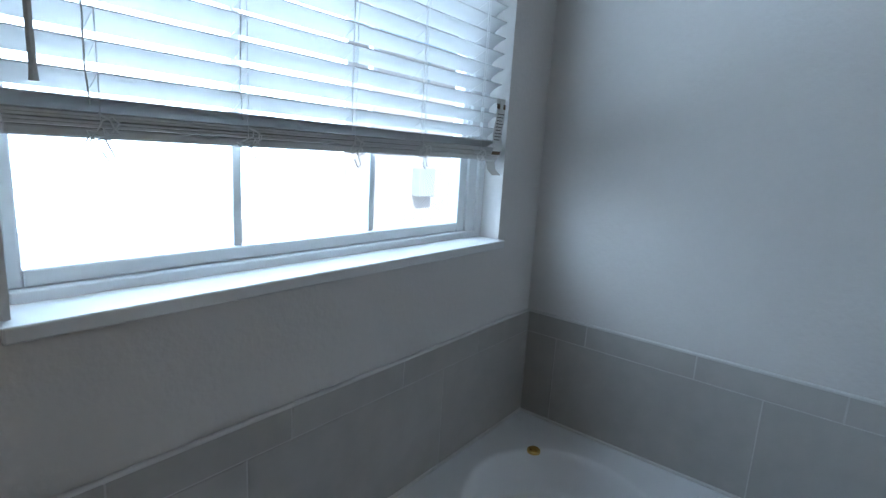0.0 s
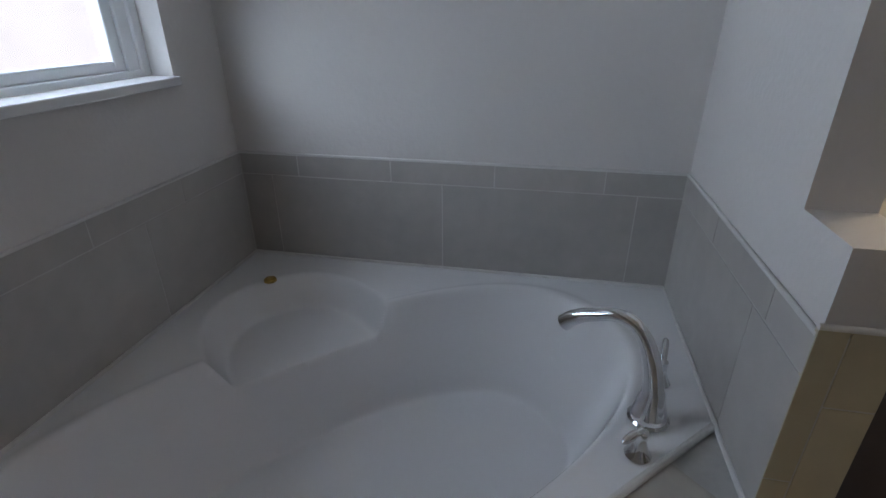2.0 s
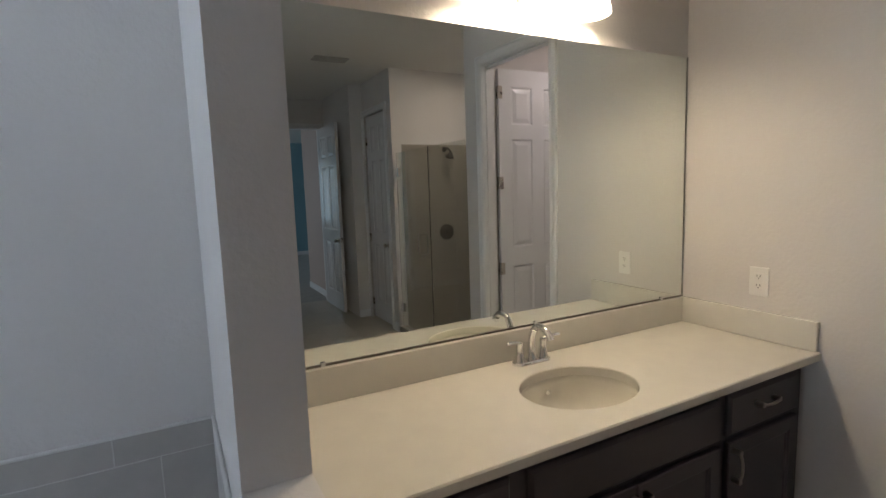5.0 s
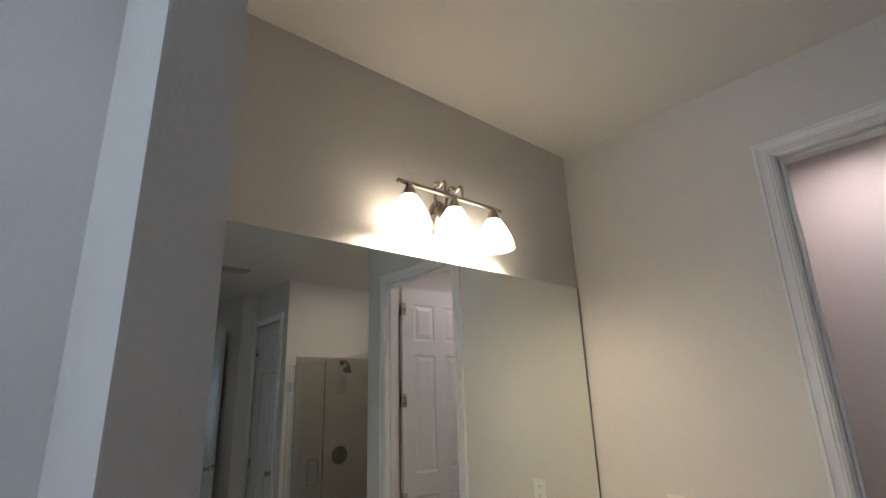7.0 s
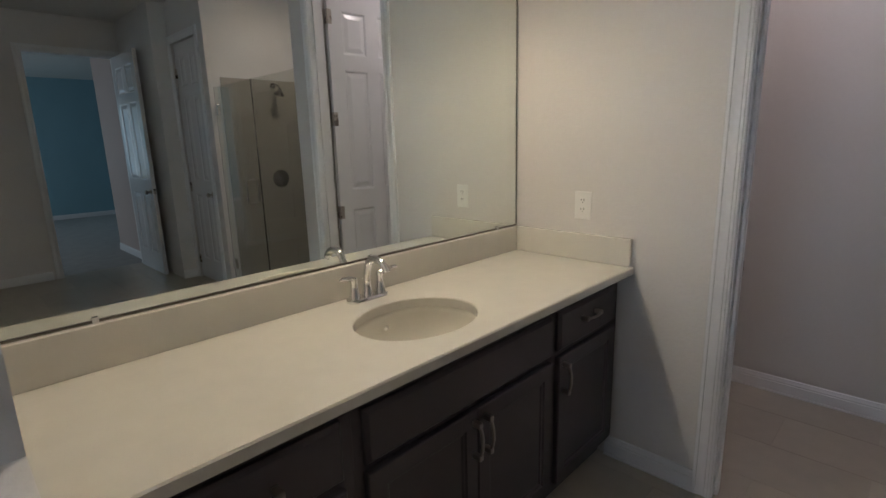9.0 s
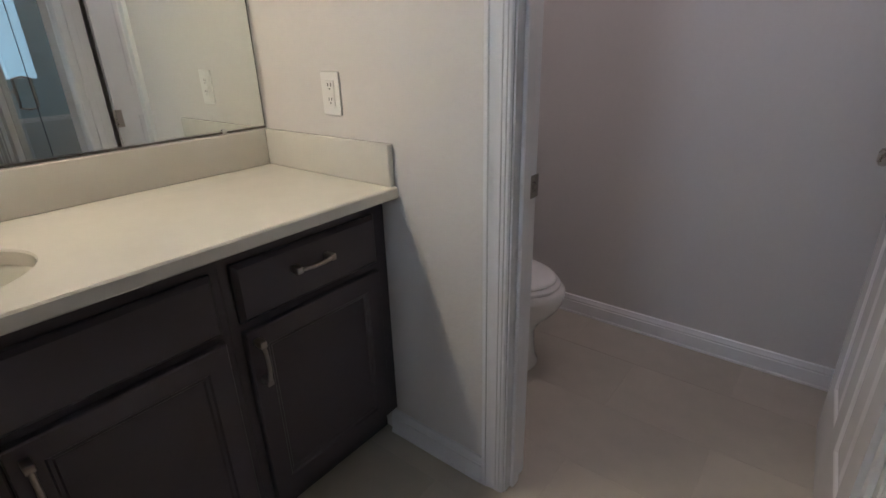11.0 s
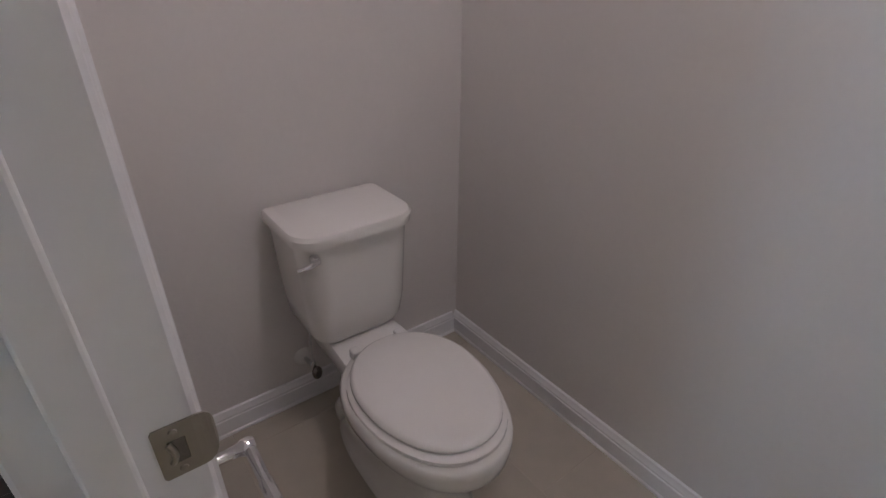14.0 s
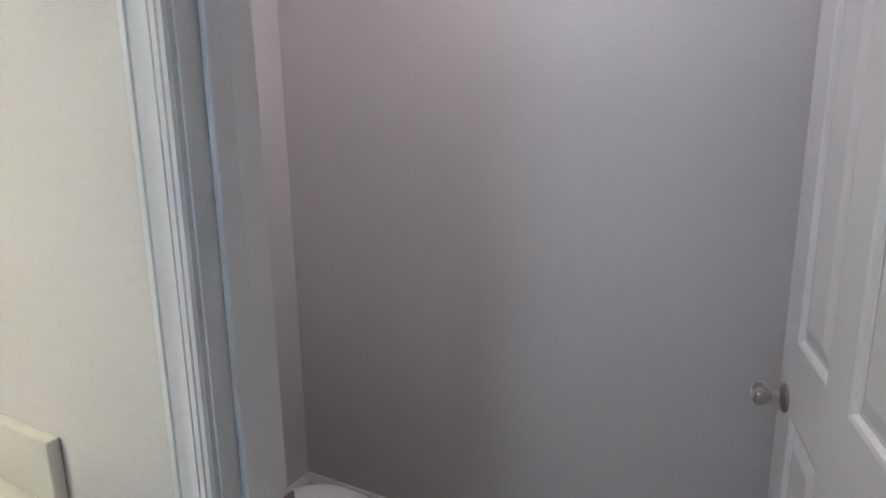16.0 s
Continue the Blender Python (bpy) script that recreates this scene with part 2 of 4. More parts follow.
def loft(bm, rings, close=True):
    """Skins a list of equal rings of points."""
    vs = [[bm.verts.new(p) for p in r] for r in rings]
    n = len(vs[0])
    for a, b in zip(vs, vs[1:]):
        for i in range(n):
            bm.faces.new((a[i], a[(i + 1) % n], b[(i + 1) % n], b[i]))
    if close:
        bm.faces.new(vs[0])
        bm.faces.new(vs[-1])
    return bm


# ---- the shell ----
WX, NY, EX, CZ = -0.832, 1.458, 2.60, 2.700
TE, TN = 3.684, 1.436
DH = 2.332
D0, D1 = -0.170, 0.546


def wall(name, boxes, material, label):
    bm = bmesh.new()
    for b in boxes:
        box(bm, *b)
    return solid(name, bm, material, label, "wall", "structure")


wy0, wy1, wz0, wz1 = 0.052, 1.222, 1.136, 2.06
west = wall("wall_west", [(-0.99, WX, -3.92, wy0, 0, CZ), (-0.99, WX, wy1, 1.6, 0, CZ), (-0.99, WX, wy0, wy1, 0, wz0), (-0.99, WX, wy0, wy1, wz1, CZ)], PAINT, "grey painted textured wall with the window opening")
north = wall("wall_north", [(WX, 2.653, NY, 1.6, 0, CZ)], PAINT, "grey painted textured wall behind tub and vanity")
wall("wall_north_toilet", [(2.655, 3.78, TN, 1.6, 0, CZ)], PAINT_SMOOTH, "grey painted wall behind the toilet")
wall("wall_east", [(EX, 2.70, D1 + 0.018, TN - 0.001, 0, CZ), (EX, 2.653, TN - 0.001, NY - 0.0005, 0, CZ), (EX, 2.70, -0.41, D0 - 0.018, 0, CZ), (EX, 2.70, D0 - 0.018, D1 + 0.018, DH + 0.018, CZ)], PAINT, "grey painted wall with the toilet room's doorway")
wall("wall_toilet_east", [(TE, 3.78, -3.92, TN, 0, CZ)], PAINT_SMOOTH, "grey painted side wall of the toilet room")
wall("wall_toilet_south", [(2.70, TE, -0.41, -0.30, 0, CZ)], PAINT_SMOOTH, "grey painted wall between toilet room and shower")
wall("wall_shower_south", [(2.70, TE, -1.98, -1.86, 0, CZ)], PAINT, "grey painted wall at the end of the shower")
wall("wall_closet", [(2.60, 2.70, -2.02, -1.86, 0, CZ), (2.60, 2.70, -2.70, -2.66, 0, CZ), (2.60, 2.70, -2.66, -2.02, 2.34, CZ)], PAINT, "grey painted wall with the closet door")
wall("wall_south", [(-0.99, 1.58, -3.92, -3.80, 0, CZ), (2.40, TE, -3.92, -3.80, 0, CZ), (1.58, 2.40, -3.92, -3.80, 2.34, CZ)], PAINT, "grey painted wall with the bedroom doorway")
wall("wall_hall", [(2.45, 2.55, -3.80, -2.70, 0, CZ), (2.55, TE, -2.80, -2.70, 0, CZ)], PAINT, "grey painted hall wall behind the open bedroom door")
wall("wall_bedroom_side", [(2.45, 2.55, -5.1, -3.92, 0, CZ)], PINK, "beige painted bedroom passage wall")
wall("wall_bedroom_back", [(-2.1, 4.1, -9.6, -9.5, 0, CZ)], BLUE, "blue-grey painted bedroom wall in daylight")
wall("wall_bedroom_west", [(-2.1, -2.0, -9.5, -3.92, 0, CZ)], BLUE, "blue-grey painted bedroom wall")
wall("wall_bedroom_east", [(4.0, 4.1, -9.5, -3.92, 0, CZ)], BLUE, "blue-grey painted bedroom wall")
wall("wall_bedroom_north", [(-2.0, -0.99, -3.92, -3.80, 0, CZ), (3.78, 4.0, -3.92, -3.80, 0, CZ)], BLUE, "painted bedroom wall beside the bathroom")
solid("ceiling", B(-2.1, 4.1, -9.6, 1.6, CZ, CZ + 0.12), CEIL, "off-white textured ceiling", "ceiling", "structure")
floor = solid("floor", B(-0.99, 3.78, -3.92, 1.6, -0.12, -0.0012), FGROUT, "beige porcelain tile floor with pale grout", "floor", "structure")
solid("floor_bedroom", B(-2.1, 4.1, -9.6, -3.92, -0.12, -0.002), CARPET, "pale grey bedroom carpet", "floor", "structure")

# knee wall and column between tub and vanity
KX0, KX1, KY, KZ, CY = 0.650, 0.758, 0.632, 1.024, 0.787
wall("wall_knee", [(KX0, KX1, KY, NY, 0, KZ)], PAINT, "white-grey painted knee wall at the end of the tub")
wall("wall_column", [(KX0, KX1, CY, NY, KZ, CZ)], PAINT, "grey painted textured column on the knee wall")

# ---- trim ----
BASE = [(0, 0), (0.018, 0), (0.018, 0.010), (0.014, 0.016), (0.014, 0.086), (0.011, 0.090), (0.012, 0.100), (0.008, 0.112), (0.006, 0.126), (0, 0.131)]


def baseboard(name, a, b, out, height=0.088):
    return solid(name, sweep(bmesh.new(), [(o, u * height / 0.131) for o, u in BASE], a, b, out, (0, 0, 1)), TRIM, "white painted moulded baseboard", "baseboard", "structure", smooth=20)


baseboard("baseboard_1", (EX, D1 + 0.071, 0), (EX, 0.975, 0), (-1, 0, 0))
baseboard("baseboard_2", (TE, -0.30, 0), (TE, TN, 0), (-1, 0, 0))
baseboard("baseboard_3", (2.70, TN, 0), (TE - 0.018, TN, 0), (0, -1, 0))
baseboard("baseboard_4", (2.70, D1 + 0.089, 0), (2.70, TN - 0.018, 0), (1, 0, 0))
baseboard("baseboard_5", (2.70, -0.30, 0), (TE - 0.018, -0.30, 0), (0, 1, 0))
baseboard("baseboard_6", (EX, -0.41, 0), (EX, D0 - 0.071, 0), (-1, 0, 0))
baseboard("baseboard_7", (WX, -3.80, 0), (WX, -0.90, 0), (1, 0, 0))
baseboard("baseboard_8", (2.60, -1.95, 0), (2.60, -1.86, 0), (-1, 0, 0))
baseboard("baseboard_9", (WX, -3.80, 0), (1.51, -3.80, 0), (0, 1, 0))
baseboard("baseboard_10", (2.45, -2.70, 0), (2.584, -2.70, 0), (0, 1, 0))
baseboard("baseboard_11", (2.45, -5.1, 0), (2.45, -3.92, 0), (-1, 0, 0))
baseboard("baseboard_12", (-2.0, -9.5, 0), (4.0, -9.5, 0), (0, 1, 0))

# casing profile: distance from the opening's edge, thickness
CAS = [(0.004, 0), (0.004, 0.006), (0.007, 0.010), (0.012, 0.0115), (0.014, 0.009), (0.016, 0.012), (0.023, 0.0125), (0.025, 0.0095), (0.027, 0.0125), (0.035, 0.0115), (0.045, 0.0125), (0.054, 0.016), (0.056, 0.013), (0.058, 0.017), (0.067, 0.017), (0.070, 0.015), (0.070, 0)]


def casing(name, axis, face, out, lo, hi, top, label):
    """Mitred casing on three sides of a doorway in a wall at face, which looks towards out (+1 or -1 along the axis)."""
    th = thing(name, (face, lo, 0) if axis == "x" else (lo, face, 0), label, "door casing", kind="structure")

    def P(along, z, o):
        return Vector((face + out * o, along, z)) if axis == "x" else Vector((along, face + out * o, z))
    for nm, side in (("casing_leg", -1), ("casing_leg", 1)):
        edge = lo if side < 0 else hi
        r0 = [P(edge + side * d, 0, t) for d, t in CAS]
        r1 = [P(edge + side * d, top + d, t) for d, t in CAS]
        part(nm, loft(bmesh.new(), [r0, r1]), TRIM, th, smooth=20)
    r0 = [P(lo - d, top + d, t) for d, t in CAS]
    r1 = [P(hi + d, top + d, t) for d, t in CAS]
    part("casing_head", loft(bmesh.new(), [r0, r1]), TRIM, th, smooth=20)
    return th


casing("trim_door_toilet", "x", EX, -1, D0, D1, DH, "white fluted casing round the toilet room doorway")
casing("trim_door_toilet_inside", "x", 2.70, 1, D0 - 0.018, D1 + 0.018, DH + 0.018, "white fluted casing inside the toilet room")
casing("trim_door_closet", "x", 2.60, -1, -2.64, -2.04, 2.32, "white casing round the closet door")
casing("trim_door_bedroom", "y", -3.80, 1, 1.60, 2.38, 2.32, "white casing round the bedroom doorway")
jamb = thing("door_jamb_toilet", (2.65, D1, 0), "white painted door jamb with a stop", "door jamb", kind="structure")
part("jamb_side", B(EX, 2.703, D1, D1 + 0.018, 0, DH), TRIM, jamb)
part("jamb_side", B(EX, 2.703, D0 - 0.018, D0, 0, DH), TRIM, jamb)
part("jamb_head", B(EX, 2.703, D0 - 0.018, D1 + 0.018, DH, DH + 0.018), TRIM, jamb)
part("door_stop", B(2.626, 2.660, D1 - 0.011, D1 - 0.0005, 0, DH - 0.012, bevel=0.003), TRIM, jamb)
part("door_stop", B(2.626, 2.660, D0 + 0.0005, D0 + 0.011, 0, DH - 0.012, bevel=0.003), TRIM, jamb)
part("door_stop", B(2.626, 2.660, D0 + 0.0005, D1 - 0.0005, DH - 0.011, DH - 0.0005, bevel=0.003), TRIM, jamb)
jb = thing("door_jamb_bedroom", (1.98, -3.86, 0), "white painted jamb of the bedroom doorway", "door jamb", kind="structure")
part("jamb_side", B(1.58, 1.598, -3.92, -3.80, 0, 2.32), TRIM, jb)
part("jamb_side", B(2.382, 2.40, -3.92, -3.80, 0, 2.32), TRIM, jb)
part("jamb_head", B(1.58, 2.40, -3.92, -3.80, 2.32, 2.34), TRIM, jb)
for z in (0.95, 1.55):
    part("hinge_leaf", B(1.5975, 1.6015, -3.87, -3.81, z, z + 0.09), NICKEL, jb)
# strike plate on the latch jamb
strike = thing("strike_plate", (2.70, D1, 0.88), "satin steel latch strike plate on the jamb", "strike plate")
pl = [(2.6735, 0.856), (2.6755, 0.853), (2.7035, 0.853), (2.7035, 0.907), (2.6755, 0.907), (2.6735, 0.904)]
part("plate", loft(bmesh.new(), [[(x, D1 - 0.0005, z) for x, z in pl], [(x, D1 - 0.0025, z) for x, z in pl]]), STEEL, strike)
# the lip curls away past the jamb's edge, its end rounded
rows = [(2.7035, 0.0, 0.0270), (2.7090, 0.0006, 0.0268), (2.7140, 0.0020, 0.0245), (2.7175, 0.0042, 0.0195), (2.7195, 0.0070, 0.0120)]
part("lip", loft(bmesh.new(), [[(x, D1 - 0.0025 + dy, 0.880 - hh), (x, D1 - 0.0025 + dy, 0.880 + hh), (x - 0.0006, D1 - 0.0005 + dy, 0.880 + hh), (x - 0.0006, D1 - 0.0005 + dy, 0.880 - hh)] for x, dy, hh in rows]), STEEL, strike)
part("latch_hole", B(2.6830, 2.6960, D1 - 0.0032, D1 - 0.0024, 0.868, 0.892, bevel=0.0005), DARKNICKEL, strike, "dark latch hole")
part("tongue", tube(bmesh.new(), arc((2.6830, D1 - 0.003, 0.870), (2.6890, D1 - 0.0075, 0.880), (2.6830, D1 - 0.003, 0.890), 6), 0.0028, 8), STEEL, strike)
for z in (0.860, 0.900):
    part("screw", lathe(bmesh.new(), [(0.0001, -0.0045), (0.003, -0.004), (0.0035, -0.0024)], (2.6890, D1, z), 12, "y"), STEEL, strike)

# ---- window ----
win = thing("window_1", (-0.93, 0.63, 1.15), "white vinyl window with three lights behind the blind", "window", kind="structure")
part("window_sill", B(-0.905, WX + 0.030, wy0 - 0.016, wy1 - 0.006, 1.136, 1.161, bevel=0.004), SILL, win, "white stone window sill")
fx0, fx1 = -0.975, -0.900
bm = bmesh.new()
box(bm, fx0, fx1, wy0, wy0 + 0.012, 1.161, wz1, bevel=0.003)
box(bm, fx0, fx1, wy1 - 0.030, wy1, 1.161, wz1, bevel=0.003)
box(bm, fx0, -0.908, wy1 - 0.072, wy1 - 0.030, 1.161, wz1, bevel=0.003)
box(bm, fx0, fx1, wy0 + 0.012, wy1 - 0.030, 1.161, 1.180, bevel=0.003)
box(bm, fx0, fx1, wy0 + 0.012, wy1 - 0.030, wz1 - 0.03, wz1, bevel=0.003)
part("window_frame", bm, VINYL, win)
bm = bmesh.new()
sy0, sy1, sz0, sz1 = wy0 + 0.012, wy1 - 0.072, 1.180, wz1 - 0.03
box(bm, -0.955, -0.915, sy0, sy0 + 0.020, sz0, sz1, bevel=0.004)
box(bm, -0.955, -0.915, sy1 - 0.037, sy1, sz0, sz1, bevel=0.004)
box(bm, -0.955, -0.915, sy0 + 0.020, sy1 - 0.037, sz0, sz0 + 0.028, bevel=0.004)
box(bm, -0.955, -0.915, sy0 + 0.020, sy1 - 0.037, sz1 - 0.034, sz1, bevel=0.004)
part("sash", bm, VINYL, win)
muntins = (0.420, 0.772)
for y in muntins:
    part("muntin", B(-0.944, -0.926, y - 0.009, y + 0.009, sz0 + 0.028, sz1 - 0.034, bevel=0.002), VINYL, win)
edges = [sy0 + 0.020, *muntins, sy1 - 0.037]
for a, b in zip(edges, edges[1:]):
    p = part("pane", B(-0.937, -0.933, a, b, sz0 + 0.028, sz1 - 0.034), CLEAR, win)
    p.visible_shadow = False

# blind: headrail, slats, stacked slats over the bottom rail, ladders, cords, wand
BX, by0, by1 = -0.862, wy0 + 0.008, wy1 - 0.026
blind = thing("window_blind", (BX, 0.63, 1.41), "white faux wood slat blind pulled half up", "window blind")
part("headrail", B(BX - 0.028, BX + 0.028, by0, by1, wz1 - 0.055, wz1 - 0.002, bevel=0.004), BLIND, blind)


def slat(y0, y1, z, tilt, w=0.050, t=0.0028):
    bm = bmesh.new()
    n, ca, sa = 6, math.cos(tilt), math.sin(tilt)
    top, low = [], []
    for i in range(n + 1):
        s = (i / n - 0.5) * w
        crown = 0.0035 * (1 - (2 * s / w) ** 2)
        for h, row in ((crown + t / 2, top), (crown - t / 2, low)):
            row.append((BX + s * ca - h * sa, z + s * sa + h * ca))
    ring = top + low[::-1]
    return loft(bm, [[(x, y0, zz) for x, zz in ring], [(x, y1, zz) for x, zz in ring]])


z, pitch = 1.4785, 0.0422
first = None
while z < wz1 - 0.07:
    if first is None:
        first = part("slat", slat(by0 + 0.004, by1 - 0.004, 1.4785, radians(28)), BLIND, blind, smooth=40)
    else:
        o = new("slat", first.data)
        o.parent, o.location = blind, (0, 0, z - 1.4785)
    z += pitch
part("slat", slat(by0 + 0.004, by1 - 0.004, 1.4455, radians(23), 0.051), BLIND, blind, smooth=40)
for i in range(4):
    part("stacked_slat", slat(by0 + 0.004, by1 - 0.004, 1.4320 - 0.0050 * i, radians(1.5 * (i % 2)), 0.050, 0.0036), BLIND, blind, smooth=40)
part("bottom_rail", B(BX - 0.026, BX + 0.026, by0 + 0.004, by1 - 0.004, 1.400, 1.4150, bevel=0.004), BLIND, blind)
LAD = (0.170, 0.392, 0.636, 0.853, 1.100)
rnd = random.Random(4)
for y in LAD:
    bm = bmesh.new()
    for dx in (-0.027, 0.027):
        tube(bm, [(BX + dx, y, 1.415), (BX + dx, y, wz1 - 0.05)], 0.0008, 5)
    zz = 1.4785
    while zz < wz1 - 0.07:
        tube(bm, [(BX - 0.026, y, zz - 0.017), (BX + 0.026, y, zz + 0.009)], 0.0007, 4)
        zz += pitch
    part("ladder_cord", bm, CORD, blind)
    bm = bmesh.new()
    pts = []
    for i in range(26):
        a = i * 0.62
        pts.append((BX + 0.029 + 0.004 * math.sin(a * 1.7), y + 0.020 * math.sin(a) + 0.006 * rnd.uniform(-1, 1), 1.436 - 0.032 * abs(math.sin(a * 0.37)) - 0.010 * rnd.random()))
    pts += [(BX + 0.030, y + 0.004, 1.398), (BX + 0.030, y + 0.014, 1.376), (BX + 0.030, y + 0.006, 1.370), (BX + 0.030, y - 0.004, 1.386)]
    part("looped_cord", tube(bm, pts, 0.0014, 5), CORD, blind, "white cord looped up in a tangle")
    part("lift_cord", tube(bmesh.new(), [(BX + 0.030, y - 0.012, 1.445), (BX + 0.031, y - 0.016, 1.50), (BX + 0.031, y - 0.014, 1.62), (BX + 0.030, y - 0.013, wz1 - 0.05)], 0.0012, 5), CORD, blind)
part("tilt_wand", tube(bmesh.new(), [(BX + 0.040, 0.093, 2.0), (BX + 0.042, 0.096, 1.483), (BX + 0.042, 0.096, 1.467)], [0.0045, 0.005, 0.0065], 6), BLIND, blind, "hexagonal tilt wand")

# curled paper label hanging from the blind
tag = thing("warning_label", (BX + 0.04, 1.20, 1.36), "curled white paper warning label on the blind", "paper label")
prof = [(0.032, 1.575), (0.034, 1.555), (0.035, 1.520), (0.030, 1.490), (0.028, 1.465), (0.036, 1.438), (0.024, 1.412), (0.010, 1.395), (0.016, 1.372), (0.036, 1.356)]


def ribbon(rows, y0, y1, lift):
    bm = bmesh.new()
    pts = [Vector((BX + o + lift, 0, zz)) for o, zz in rows]
    ring = [p for p in pts] + [p - Vector((0.0006, 0, 0.0003)) for p in pts[::-1]]
    return loft(bm, [[(p.x, y0, p.z) for p in ring], [(p.x, y1, p.z) for p in ring]])


part("paper", ribbon(prof, 1.152, 1.198, 0), TAGP, tag, smooth=50)
part("band", ribbon([(0.0335, 1.560), (0.0346, 1.546)], 1.153, 1.197, 0.0012), BROWNINK, tag, "dark brown printed band")
part("band", ribbon([(0.0300, 1.428), (0.0255, 1.416)], 1.153, 1.197, 0.0012), BROWNINK, tag, "dark brown printed band")
part("hook", B(BX + 0.034, BX + 0.037, 1.168, 1.184, 1.535, 1.572, bevel=0.001), TAGP, tag)
for i in range(9):
    zz = 1.53 - 0.009 * i
    part("print_line", B(BX + 0.0362 - 0.00075 * i, BX + 0.0368 - 0.00075 * i, 1.157, 1.192 - 0.004 * (i % 3), zz, zz + 0.0022), INK, tag, "bar of small dark print")

# ---- neighbour outside ----
solid("ground", B(-60, 60, -60, 60, -0.6, -0.35), GRASS, "pale gravel strip between the houses", "ground", "structure")
nb = thing("neighbour_house", (-6.5, 1.0, -0.35), "white stucco house next door in bright daylight", "house")
part("house_wall", B(-7.0, -6.5, -9, 12, -0.35, 3.4), STUCCO, nb)
part("roof", sweep(bmesh.new(), [(0.5, 3.3), (0.5, 3.45), (-3.5, 5.4), (-3.5, 5.25)], (-6.5, -9.3, 0), (-6.5, 12.3, 0), (1, 0, 0), (0, 0, 1)), ROOFM, nb, "grey shingle roof")
mb = thing("meter_box", (-6.3, 7.4, 0.60), "pale grey utility meter box on the neighbour's wall", "meter box")
part("case", B(-6.5, -6.3, 7.0, 7.45, 0.60, 1.15, bevel=0.02), GREYBOX, mb)
part("conduit", tube(bmesh.new(), [(-6.46, 7.30, 1.15), (-6.46, 7.30, 3.3)], 0.03, 10), GREYBOX, mb)

# ---- corner tub ----
TX, TY, TZ = -0.8215, 1.4475, 0.504
SPAN, CUT, DECKCUT = 1.458, 1.462, 1.630
S2 = math.sqrt(2)


def smin(a, b, k):
    return min(a, b) - max(k - abs(a - b), 0) ** 2 / (4 * k)


def smax(a, b, k):
    return -smin(-a, -b, k)


def tub_height(dx, dy):
    """Basin and seat of the tub: flat rim, steep walls with rounded edges, level floors."""
    u, w = (dx - dy) / S2, (dx + dy) / S2
    n = 2.35
    f = ((abs(u) / (0.730 if u > 0 else 0.815)) ** n + (abs(w - 0.990) / 0.388) ** n) ** (1 / n)
    d = (1 - f) * 0.42
    basin = smax(smin(0.0, -3.9 * d, 0.018), -0.338 - 0.02 * max(0.0, min(1.0, (d - 0.09) / 0.3)), 0.026)
    us = abs(u + 0.025)
    if w < 0.60:
        g = ((us / 0.268) ** 2.3 + ((0.60 - w) / 0.345) ** 2.3) ** (1 / 2.3)
    else:
        g = us / 0.268
    seat = smax(smin(0.0, -1.75 * (1 - g) * 0.29, 0.014), -0.100, 0.014) if w < 0.85 else 0.0
    lip = 0.0035 * math.exp(-((d + 0.010) / 0.010) ** 2) if seat > -0.002 else 0.0
    return TZ + smin(basin, seat, 0.012) + lip


tub = thing("corner_bathtub", (TX + 0.6, TY - 0.6, 0.0), "white acrylic corner bathtub with a moulded seat", "bathtub")
bm = bmesh.new()
N = 216
grid = [[bm.verts.new((TX + SPAN * i / N, TY - SPAN * j / N, tub_height(SPAN * i / N, SPAN * j / N))) for j in range(N + 1)] for i in range(N + 1)]
for i in range(N):
    for j in range(N):
        bm.faces.new((grid[i][j], grid[i][j + 1], grid[i + 1][j + 1], grid[i + 1][j]))
cutn = Vector((1, -1, 0)).normalized()
bmesh.ops.bisect_plane(bm, geom=bm.verts[:] + bm.edges[:] + bm.faces[:], plane_co=Vector((TX, TY, 0)) + cutn * CUT, plane_no=cutn, clear_outer=True)
rim = [e for e in bm.edges if len(e.link_faces) == 1]
ext = bmesh.ops.extrude_edge_only(bm, edges=rim)
for v in ext["geom"]:
    if isinstance(v, bmesh.types.BMVert):
        v.co.z = 0.482
part("shell", bm, ACRYLIC, tub, smooth=50)


def onuw(u, w, z):
    return Vector((TX + (w + u) / S2, TY - (w - u) / S2, z))


o = onuw(-0.024, 0.266, 0)
part("air_control", lathe(bmesh.new(), [(0.021, 0.502), (0.021, 0.509), (0.017, 0.512), (0.0165, 0.5105), (0.012, 0.5105), (0.011, 0.514), (0.0005, 0.515)], (o.x, o.y, 0), 24), BRASS, tub, "gold-plated air control cap", smooth=30)
o = onuw(0.45, 0.98, 0)
part("drain", lathe(bmesh.new(), [(0.034, 0.135), (0.034, 0.1495), (0.030, 0.152), (0.014, 0.1515), (0.0005, 0.154)], (o.x, o.y, 0), 24), CHROME, tub, "chrome drain", smooth=30)

